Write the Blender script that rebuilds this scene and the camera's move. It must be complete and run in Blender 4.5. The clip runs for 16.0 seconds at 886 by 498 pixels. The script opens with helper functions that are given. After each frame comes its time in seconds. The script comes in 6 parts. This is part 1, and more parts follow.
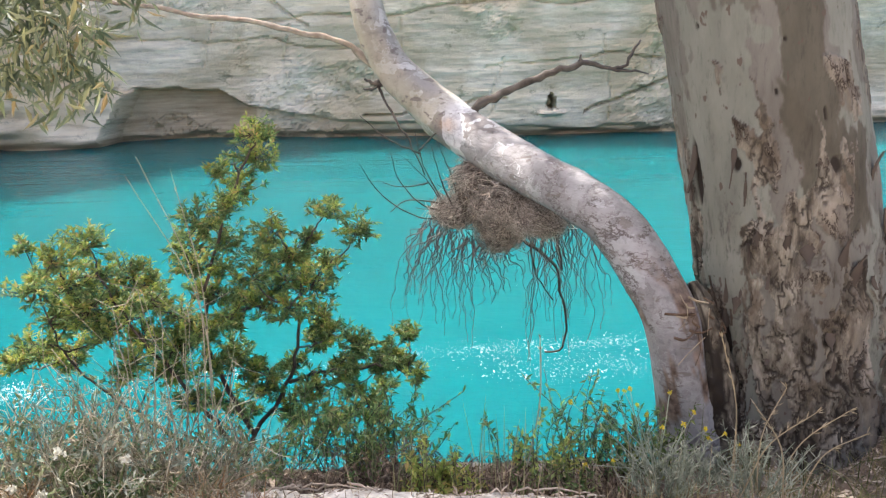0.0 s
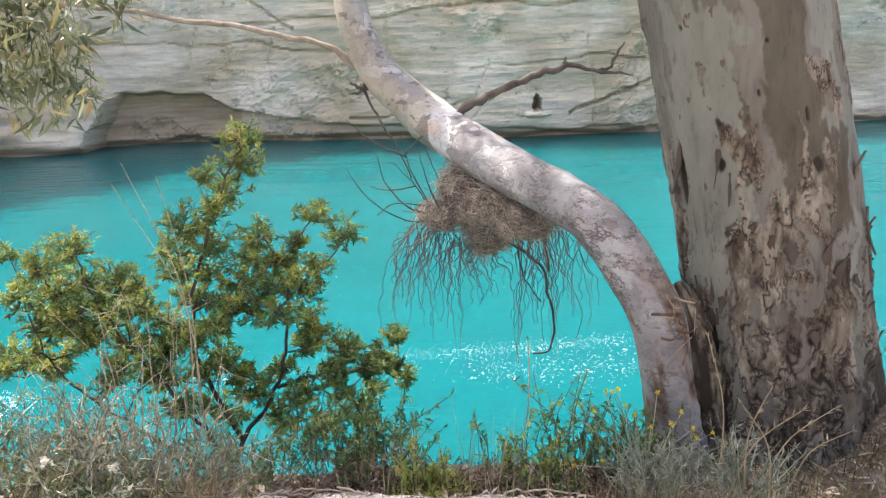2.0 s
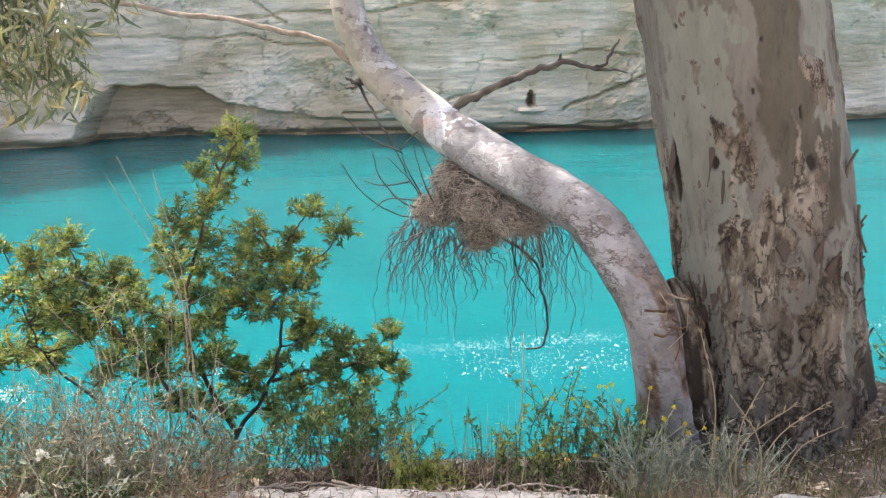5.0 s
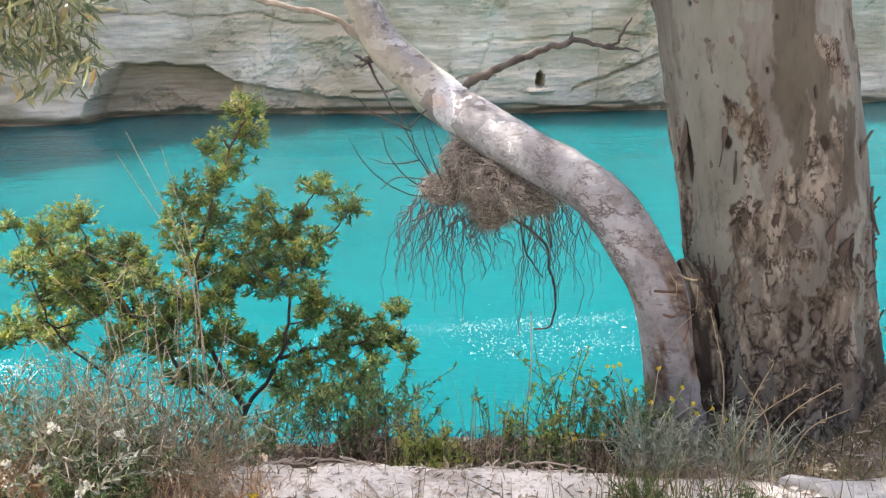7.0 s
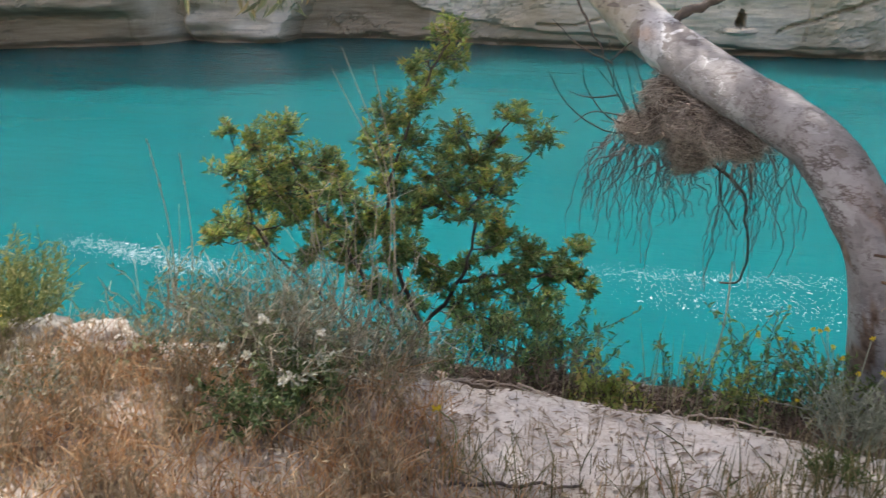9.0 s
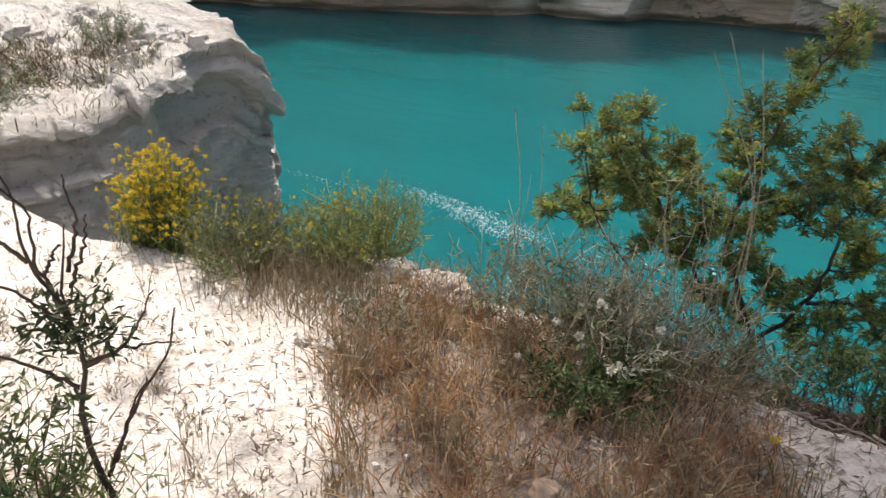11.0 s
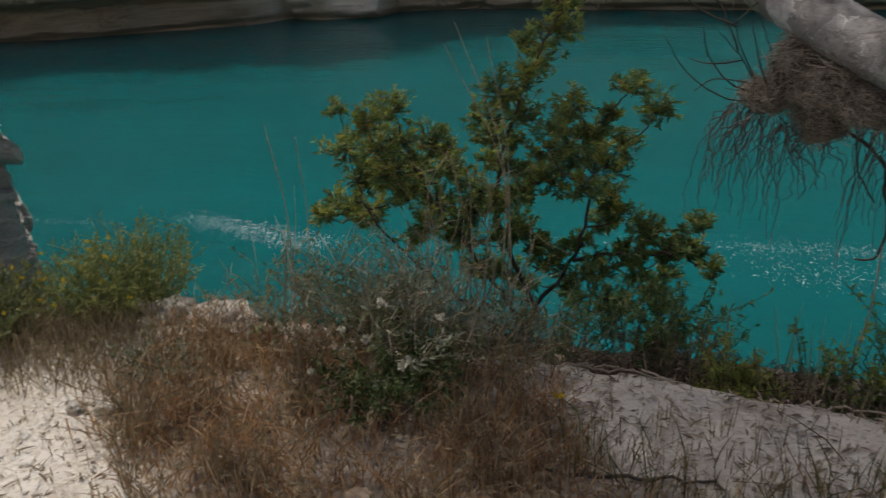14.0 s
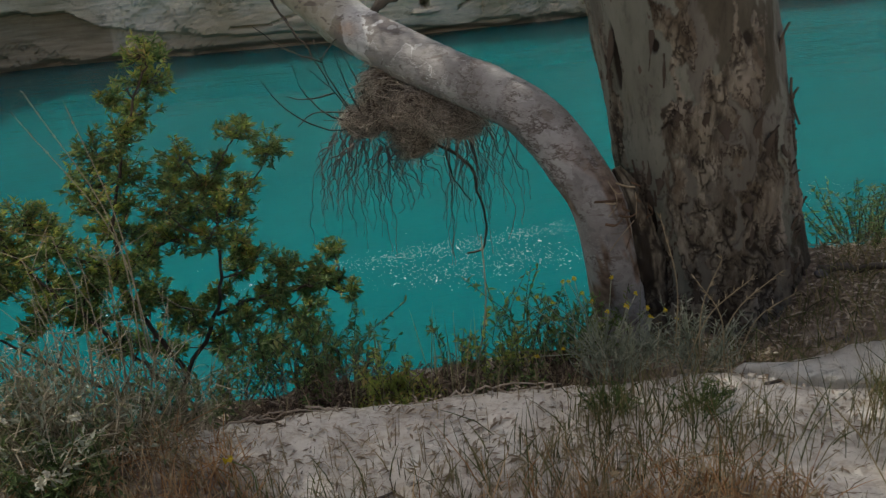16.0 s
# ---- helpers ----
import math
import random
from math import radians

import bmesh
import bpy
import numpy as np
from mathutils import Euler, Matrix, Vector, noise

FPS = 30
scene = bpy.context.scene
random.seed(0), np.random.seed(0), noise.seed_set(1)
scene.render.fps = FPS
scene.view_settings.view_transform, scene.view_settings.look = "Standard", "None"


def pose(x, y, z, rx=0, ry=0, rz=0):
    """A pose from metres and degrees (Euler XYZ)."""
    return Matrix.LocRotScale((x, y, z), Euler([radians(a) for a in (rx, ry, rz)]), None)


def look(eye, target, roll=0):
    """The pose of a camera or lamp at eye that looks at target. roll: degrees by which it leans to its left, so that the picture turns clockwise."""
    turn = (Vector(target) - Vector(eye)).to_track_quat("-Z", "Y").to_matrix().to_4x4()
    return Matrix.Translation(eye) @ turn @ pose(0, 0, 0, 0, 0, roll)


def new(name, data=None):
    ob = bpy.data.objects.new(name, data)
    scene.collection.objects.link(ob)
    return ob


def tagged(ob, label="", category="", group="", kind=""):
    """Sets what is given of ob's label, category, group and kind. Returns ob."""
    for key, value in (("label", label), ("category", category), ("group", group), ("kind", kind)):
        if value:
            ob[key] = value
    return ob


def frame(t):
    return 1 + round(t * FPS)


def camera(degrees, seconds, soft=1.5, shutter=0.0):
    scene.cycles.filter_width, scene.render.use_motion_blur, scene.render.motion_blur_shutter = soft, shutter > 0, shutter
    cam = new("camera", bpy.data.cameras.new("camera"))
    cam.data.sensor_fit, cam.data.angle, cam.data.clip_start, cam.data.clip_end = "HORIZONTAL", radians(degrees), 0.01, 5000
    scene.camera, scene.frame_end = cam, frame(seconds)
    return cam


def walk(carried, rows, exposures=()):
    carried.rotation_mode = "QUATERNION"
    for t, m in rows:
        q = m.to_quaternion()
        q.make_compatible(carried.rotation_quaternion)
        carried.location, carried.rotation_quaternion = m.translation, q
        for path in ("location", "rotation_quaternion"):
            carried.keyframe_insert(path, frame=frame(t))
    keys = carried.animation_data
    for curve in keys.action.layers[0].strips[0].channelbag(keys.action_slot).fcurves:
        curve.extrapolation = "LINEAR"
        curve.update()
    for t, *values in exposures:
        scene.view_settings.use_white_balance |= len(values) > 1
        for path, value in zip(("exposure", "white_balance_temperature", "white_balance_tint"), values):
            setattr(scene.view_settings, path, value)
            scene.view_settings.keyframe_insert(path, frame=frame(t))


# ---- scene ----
cam = camera(60.0, 16.0, soft=1.3, shutter=0.3)
PATH = [
    (0, (0.000, 0.000, 1.500), (0.000, 1.932, 0.982), -1.00),
    (0.5, (-0.000, -0.001, 1.501), (0.013, 1.930, 0.983), -1.22),
    (1, (-0.005, -0.004, 1.502), (0.020, 1.928, 0.987), -1.37),
    (1.5, (-0.004, -0.005, 1.504), (0.015, 1.929, 0.994), -1.50),
    (2, (-0.000, -0.004, 1.505), (0.033, 1.928, 0.992), -1.38),
    (2.5, (0.002, -0.007, 1.506), (0.048, 1.926, 0.993), -1.33),
    (3, (-0.000, -0.011, 1.508), (0.046, 1.921, 0.992), -1.36),
    (3.5, (-0.001, -0.015, 1.509), (0.046, 1.915, 0.987), -0.88),
    (4, (-0.008, -0.017, 1.509), (0.045, 1.913, 0.985), -0.75),
    (6.5, (-0.013, -0.016, 1.510), (0.034, 1.910, 0.969), -1.06),
    (7, (-0.018, -0.011, 1.498), (0.014, 1.905, 0.925), -0.58),
    (7.5, (-0.027, -0.001, 1.492), (-0.035, 1.898, 0.867), -0.58),
    (8, (-0.044, 0.006, 1.484), (-0.131, 1.890, 0.819), -0.38),
    (8.5, (-0.078, 0.004, 1.474), (-0.280, 1.867, 0.776), 0.43),
    (9, (-0.131, -0.003, 1.466), (-0.515, 1.819, 0.736), 0.87),
    (9.5, (-0.196, -0.009, 1.459), (-0.755, 1.753, 0.695), 2.18),
    (10, (-0.225, -0.019, 1.443), (-1.004, 1.657, 0.679), 2.15),
    (10.2, (-0.249, -0.021, 1.456), (-1.105, 1.607, 0.672), 2.31),
    (10.7, (-0.279, -0.012, 1.455), (-1.289, 1.522, 0.663), 2.10),
    (11.2, (-0.310, -0.002, 1.454), (-1.419, 1.457, 0.653), 1.89),
    (11.8, (-0.347, 0.009, 1.452), (-1.502, 1.427, 0.642), 1.64),
    (12.3, (-0.378, 0.018, 1.450), (-1.505, 1.454, 0.633), 1.43),
    (12.5, (-0.365, 0.023, 1.452), (-1.470, 1.479, 0.640), 0.90),
    (13, (-0.327, 0.036, 1.466), (-1.327, 1.568, 0.658), -0.23),
    (13.5, (-0.278, 0.045, 1.475), (-1.105, 1.678, 0.668), -1.32),
    (14, (-0.221, 0.059, 1.471), (-0.842, 1.786, 0.676), -2.58),
    (14.5, (-0.161, 0.063, 1.465), (-0.611, 1.857, 0.704), -3.24),
    (15, (-0.145, 0.063, 1.473), (-0.343, 1.910, 0.730), -3.07),
    (15.5, (-0.144, 0.073, 1.481), (-0.037, 1.926, 0.735), -4.12),
    (16, (-0.172, 0.079, 1.490), (0.096, 1.910, 0.732), -4.50),
]
EXPOSURES = [(0, 1.66, 6270, 14), (6.5, 1.66, 6270, 14), (7.5, 1.61, 6270, 14), (8.0, 1.56, 6270, 14), (8.5, 1.31, 6270, 14), (9.0, 0.94, 6270, 14), (9.5, 0.87, 6270, 14), (9.8, 0.94, 6390, 14), (10.2, 0.94, 6390, 14), (12.3, -0.38, 6450, 12), (13.0, -0.51, 6500, 12), (14.0, -0.55, 6500, 10), (15.0, -0.37, 6550, 7), (16, -0.12, 6550, 6)]
walk(cam, [(t, look(eye, target, roll)) for t, eye, target, roll in PATH], EXPOSURES)

# ---- world and sun ----
SUN_AZ, SUN_EL = 50.0, 63.0          # degrees to the left of +y, and up
sun_way = Vector((-math.sin(radians(SUN_AZ)) * math.cos(radians(SUN_EL)), math.cos(radians(SUN_AZ)) * math.cos(radians(SUN_EL)), math.sin(radians(SUN_EL))))
world = bpy.data.worlds.new("world")
scene.world = world
world.use_nodes = True
wn = world.node_tree
sky = wn.nodes.new("ShaderNodeTexSky")
sky.sky_type, sky.sun_disc = "NISHITA", False
sky.sun_elevation, sky.sun_rotation = radians(SUN_EL), radians(-SUN_AZ)
sky.air_density, sky.dust_density, sky.ozone_density = 0.7, 5.0, 0.4
back = wn.nodes["Background"]
back.inputs["Strength"].default_value = 0.126
wn.links.new(sky.outputs[0], back.inputs[0])
sun = new("sun", bpy.data.lights.new("sun", "SUN"))
sun.data.energy, sun.data.angle, sun.data.color = 3.0, radians(0.55), (1.0, 0.95, 0.87)
sun.matrix_world = look(sun_way * 60, (0, 0, 0))


# ---- material helpers ----
def material(name, rough=0.8, spec=0.3):
    m = bpy.data.materials.new(name)
    m.use_nodes = True
    b = m.node_tree.nodes["Principled BSDF"]
    b.inputs["Roughness"].default_value = rough
    b.inputs["Specular IOR Level"].default_value = spec
    return m, m.node_tree, b


def node(nt, kind, **values):
    n = nt.nodes.new(kind)
    for key, v in values.items():
        n.inputs[key.replace("_", " ")].default_value = v
    return n


def mapped(nt, scale, source="Object"):
    co = nt.nodes.new("ShaderNodeTexCoord")
    mp = nt.nodes.new("ShaderNodeMapping")
    mp.inputs["Scale"].default_value = scale
    nt.links.new(co.outputs[source], mp.inputs["Vector"])
    return mp.outputs[0]


def noise_tex(nt, scale, detail=4.0, vec=None, rough=0.55, warp=0.0):
    n = node(nt, "ShaderNodeTexNoise", Scale=scale, Detail=detail, Roughness=rough, Distortion=warp)
    if vec is None:
        vec = mapped(nt, (1, 1, 1))
    nt.links.new(vec, n.inputs["Vector"])
    return n.outputs["Fac"]


def ramp(nt, fac, *stops):
    r = nt.nodes.new("ShaderNodeValToRGB")
    e = r.color_ramp.elements
    while len(e) < len(stops):
        e.new(0.5)
    for el, (p, c) in zip(e, stops):
        el.position, el.color = p, (*c, 1) if len(c) == 3 else c
    nt.links.new(fac, r.inputs[0])
    return r.outputs[0]


def grey(v):
    return (v, v, v)


def mix(nt, fac, a, b, mode="MIX"):
    m = nt.nodes.new("ShaderNodeMix")
    m.data_type, m.blend_type = "RGBA", mode
    for sock, v in ((m.inputs[0], fac), (m.inputs[6], a), (m.inputs[7], b)):
        if hasattr(v, "is_linked"):
            nt.links.new(v, sock)
        elif isinstance(v, (int, float)):
            sock.default_value = v
        else:
            sock.default_value = (*v, 1)
    return m.outputs[2]


def attribute(nt, name):
    a = nt.nodes.new("ShaderNodeAttribute")
    a.attribute_name = name
    return a.outputs["Fac"]


def bumped(nt, bsdf, fac, strength, distance):
    b = node(nt, "ShaderNodeBump", Strength=strength, Distance=distance)
    nt.links.new(fac, b.inputs["Height"])
    prior = bsdf.inputs["Normal"].links
    if prior:
        nt.links.new(prior[0].from_socket, b.inputs["Normal"])
    nt.links.new(b.outputs[0], bsdf.inputs["Normal"])


def colour(nt, bsdf, c):
    nt.links.new(c, bsdf.inputs["Base Color"])


def island_mat(name, stops, rough=0.6, spec=0.3, through_light=0.0):
    """Small pieces, each with its own shade; leaves let some light through."""
    m, nt, b = material(name, rough, spec)
    g = nt.nodes.new("ShaderNodeNewGeometry")
    c = ramp(nt, g.outputs["Random Per Island"], *stops)
    c = mix(nt, 0.35, c, ramp(nt, noise_tex(nt, 6.0, 2), (0.3, grey(0.35)), (0.7, grey(1.0))), "MULTIPLY")
    colour(nt, b, c)
    if through_light > 0:
        t = nt.nodes.new("ShaderNodeBsdfTranslucent")
        nt.links.new(c, t.inputs["Color"])
        ms = nt.nodes.new("ShaderNodeMixShader")
        ms.inputs[0].default_value = through_light
        out = nt.nodes["Material Output"]
        nt.links.new(b.outputs[0], ms.inputs[1])
        nt.links.new(t.outputs[0], ms.inputs[2])
        nt.links.new(ms.outputs[0], out.inputs["Surface"])
    return m


# ---- materials ----
def cliff_material():
    m, nt, b = material("cliff_limestone", 0.95, 0.1)
    wide = mapped(nt, (0.14, 0.14, 1.1))
    thin = mapped(nt, (0.5, 0.5, 5.0))
    flake = mapped(nt, (0.9, 0.9, 4.0))
    c = ramp(nt, noise_tex(nt, 1.0, 7, wide, 0.65, 0.25), (0.32, (0.62, 0.52, 0.37)), (0.42, (0.87, 0.75, 0.55)), (0.48, (0.74, 0.645, 0.50)), (0.55, (0.91, 0.80, 0.61)), (0.68, (0.91, 0.83, 0.67)))
    c = mix(nt, 0.7, c, ramp(nt, noise_tex(nt, 1.0, 8, thin, 0.75, 0.15), (0.36, grey(0.60)), (0.42, grey(0.95)), (0.60, grey(1.0))), "MULTIPLY")
    c = mix(nt, 0.4, c, ramp(nt, noise_tex(nt, 1.0, 8, flake, 0.8, 0.2), (0.38, grey(0.45)), (0.43, grey(0.95)), (0.60, grey(1.0))), "MULTIPLY")
    c = mix(nt, ramp(nt, noise_tex(nt, 0.35, 5), (0.45, grey(0)), (0.58, grey(0.65))), c, (0.60, 0.49, 0.32))
    c = mix(nt, 0.8, c, ramp(nt, noise_tex(nt, 0.22, 4, mapped(nt, (1, 1, 1.6)), 0.6, 0.5), (0.40, (0.76, 0.73, 0.66)), (0.56, grey(1.0))), "MULTIPLY")
    spots = ramp(nt, noise_tex(nt, 0.9, 6, mapped(nt, (0.8, 0.8, 1.2)), 0.75), (0.59, grey(0)), (0.65, grey(0.7)))
    c = mix(nt, spots, c, (0.27, 0.235, 0.14))
    c = mix(nt, attribute(nt, "brown_tone"), c, ramp(nt, noise_tex(nt, 1.2, 5, thin), (0.3, (0.34, 0.25, 0.15)), (0.7, (0.58, 0.46, 0.30))))
    colour(nt, b, c)
    bumped(nt, b, noise_tex(nt, 1.0, 7, flake, 0.75, 0.4), 0.6, 0.08)
    bumped(nt, b, noise_tex(nt, 4.0, 6, None, 0.75), 0.6, 0.06)
    return m


def rock_material():
    m, nt, b = material("pale_marl_rock", 0.95, 0.1)
    layer = mapped(nt, (1.5, 1.5, 6.0))
    c = ramp(nt, noise_tex(nt, 1.0, 6, layer, 0.65, 0.5), (0.32, (0.74, 0.68, 0.59)), (0.44, (0.86, 0.805, 0.715)), (0.54, (0.90, 0.855, 0.77)), (0.68, (0.91, 0.88, 0.82)))
    c = mix(nt, 0.4, c, ramp(nt, noise_tex(nt, 3.0, 6, layer, 0.75, 0.6), (0.37, grey(0.6)), (0.41, grey(0.97)), (0.6, grey(1.0))), "MULTIPLY")
    c = mix(nt, ramp(nt, noise_tex(nt, 1.3, 5), (0.58, grey(0)), (0.70, grey(0.35))), c, (0.50, 0.43, 0.33))
    c = mix(nt, ramp(nt, noise_tex(nt, 22.0, 5, None, 0.7), (0.58, grey(0)), (0.66, grey(0.5))), c, (0.30, 0.25, 0.18))
    colour(nt, b, c)
    bumped(nt, b, noise_tex(nt, 2.5, 8, layer, 0.8, 0.5), 1.0, 0.10)
    bumped(nt, b, noise_tex(nt, 14.0, 6, None, 0.7), 0.7, 0.02)
    return m


def ground_material():
    m, nt, b = material("pale_dusty_ground", 0.95, 0.1)
    c = ramp(nt, noise_tex(nt, 3.0, 6, None, 0.65), (0.3, (0.64, 0.58, 0.49)), (0.5, (0.77, 0.72, 0.64)), (0.7, (0.84, 0.805, 0.74)))
    fleck = ramp(nt, noise_tex(nt, 38.0, 5, mapped(nt, (1.0, 1.3, 1.0)), 0.75, 0.8), (0.585, grey(0)), (0.65, grey(0.75)))
    c = mix(nt, fleck, c, (0.24, 0.17, 0.11))
    blotch = ramp(nt, noise_tex(nt, 6.0, 6, None, 0.75), (0.53, grey(0)), (0.66, grey(0.45)))
    c = mix(nt, blotch, c, ramp(nt, noise_tex(nt, 45.0, 4, None, 0.7), (0.4, (0.30, 0.22, 0.15)), (0.6, (0.60, 0.53, 0.43))))
    dust = ramp(nt, noise_tex(nt, 16.0, 5, mapped(nt, (1.0, 1.5, 1.0)), 0.7, 1.0), (0.50, grey(0)), (0.60, grey(0.55)))
    c = mix(nt, dust, c, (0.47, 0.385, 0.285))
    soil = ramp(nt, noise_tex(nt, 30.0, 5, None, 0.7), (0.3, (0.10, 0.075, 0.055)), (0.55, (0.21, 0.16, 0.12)), (0.75, (0.44, 0.38, 0.31)))
    c = mix(nt, attribute(nt, "soil"), c, soil)
    colour(nt, b, c)
    bumped(nt, b, noise_tex(nt, 9.0, 6, None, 0.65), 0.6, 0.05)
    bumped(nt, b, noise_tex(nt, 60.0, 5, None, 0.7), 0.7, 0.012)
    return m


def water_material():
    m, nt, b = material("turquoise_water", 0.18, 0.3)
    b.inputs["IOR"].default_value = 1.33
    c = ramp(nt, noise_tex(nt, 0.12, 3, mapped(nt, (0.5, 1.5, 1))), (0.3, (0.0, 0.108, 0.118)), (0.7, (0.0, 0.127, 0.137)))
    colour(nt, b, c)
    b.inputs["Subsurface Weight"].default_value = 1.0
    b.inputs["Subsurface Radius"].default_value = (0.3, 1.0, 1.0)
    b.inputs["Subsurface Scale"].default_value = 13.0
    swell = noise_tex(nt, 1.0, 4, mapped(nt, (0.7, 2.0, 1)), 0.6, 0.3)
    chop = noise_tex(nt, 5.0, 4, mapped(nt, (0.7, 1.6, 1)), 0.65, 0.4)
    patch = ramp(nt, noise_tex(nt, 0.16, 3, mapped(nt, (0.35, 1.6, 1)), 0.5, 0.6), (0.50, grey(0.25)), (0.62, grey(1.0)))
    bumped(nt, b, swell, 0.30, 0.10)
    k = nt.nodes.new("ShaderNodeMath")
    k.operation = "MULTIPLY"
    nt.links.new(chop, k.inputs[0])
    nt.links.new(patch, k.inputs[1])
    bumped(nt, b, k.outputs[0], 0.35, 0.08)
    return m


def trunk_material():
    m, nt, b = material("eucalyptus_bark", 0.85, 0.2)
    tall = mapped(nt, (5.0, 5.0, 1.6))
    fine = mapped(nt, (30.0, 30.0, 8.0))
    smooth = mix(nt, attribute(nt, "pale"), ramp(nt, noise_tex(nt, 2.0, 4, tall), (0.3, (0.120, 0.110, 0.092)), (0.7, (0.176, 0.164, 0.140))), ramp(nt, noise_tex(nt, 1.5, 4, tall), (0.3, (0.15, 0.151, 0.124)), (0.7, (0.215, 0.217, 0.182))))
    smooth = mix(nt, attribute(nt, "tan"), smooth, ramp(nt, noise_tex(nt, 2.0, 4, tall), (0.3, (0.05, 0.042, 0.028)), (0.7, (0.09, 0.078, 0.055))))
    smooth = mix(nt, 0.55, smooth, ramp(nt, noise_tex(nt, 1.4, 6, fine, 0.7, 0.3), (0.33, grey(0.5)), (0.45, grey(0.92)), (0.6, grey(1.0))), "MULTIPLY")
    smooth = mix(nt, ramp(nt, noise_tex(nt, 24.0, 2, mapped(nt, (1, 1, 0.6))), (0.665, grey(0)), (0.69, grey(0.85))), smooth, (0.09, 0.065, 0.05))
    rough = ramp(nt, noise_tex(nt, 1.0, 5, fine, 0.65, 0.5), (0.30, (0.036, 0.031, 0.025)), (0.45, (0.118, 0.105, 0.084)), (0.60, (0.20, 0.185, 0.153)), (0.75, (0.29, 0.275, 0.235)))
    rough = mix(nt, attribute(nt, "plate"), rough, ramp(nt, noise_tex(nt, 2.2, 5, tall, 0.65), (0.3, (0.128, 0.111, 0.093)), (0.7, (0.246, 0.225, 0.191))))
    cell = node(nt, "ShaderNodeTexVoronoi", Scale=1.0, Randomness=1.0)
    edge = node(nt, "ShaderNodeTexVoronoi", Scale=1.0, Randomness=1.0)
    edge.feature = "DISTANCE_TO_EDGE"
    base = mapped(nt, (13.0, 13.0, 6.0))
    wob = node(nt, "ShaderNodeTexNoise", Scale=1.6, Detail=5.0, Roughness=0.7)
    nt.links.new(base, wob.inputs["Vector"])
    push = nt.nodes.new("ShaderNodeVectorMath")
    push.operation = "MULTIPLY_ADD"
    push.inputs[1].default_value = (1.6, 1.6, 1.6)
    nt.links.new(wob.outputs["Color"], push.inputs[0])
    nt.links.new(base, push.inputs[2])
    nt.links.new(push.outputs[0], cell.inputs["Vector"])
    nt.links.new(push.outputs[0], edge.inputs["Vector"])
    rough = mix(nt, 0.75, rough, ramp(nt, cell.outputs["Color"], (0.2, grey(0.62)), (0.5, (0.95, 0.90, 0.84)), (0.8, grey(1.25))), "MULTIPLY")
    rough = mix(nt, mix(nt, 1.0, ramp(nt, edge.outputs["Distance"], (0.015, grey(0.95)), (0.05, grey(0.0))), ramp(nt, noise_tex(nt, 7.0, 3, None, 0.6), (0.44, grey(0)), (0.54, grey(1))), "MULTIPLY"), rough, (0.035, 0.024, 0.018))
    blotch = ramp(nt, noise_tex(nt, 1.3, 4, mapped(nt, (4.0, 4.0, 2.3)), 0.65, 0.6), (0.38, (0.58, 0.51, 0.44)), (0.48, (1.02, 0.98, 0.93)), (0.60, (1.28, 1.26, 1.22)))
    rough = mix(nt, 0.85, rough, blotch, "MULTIPLY")
    c = mix(nt, attribute(nt, "bark"), smooth, rough)
    c = mix(nt, attribute(nt, "crack"), c, (0.032, 0.025, 0.019))
    colour(nt, b, c)
    bumped(nt, b, noise_tex(nt, 1.0, 5, fine, 0.65), 0.5, 0.01)
    return m


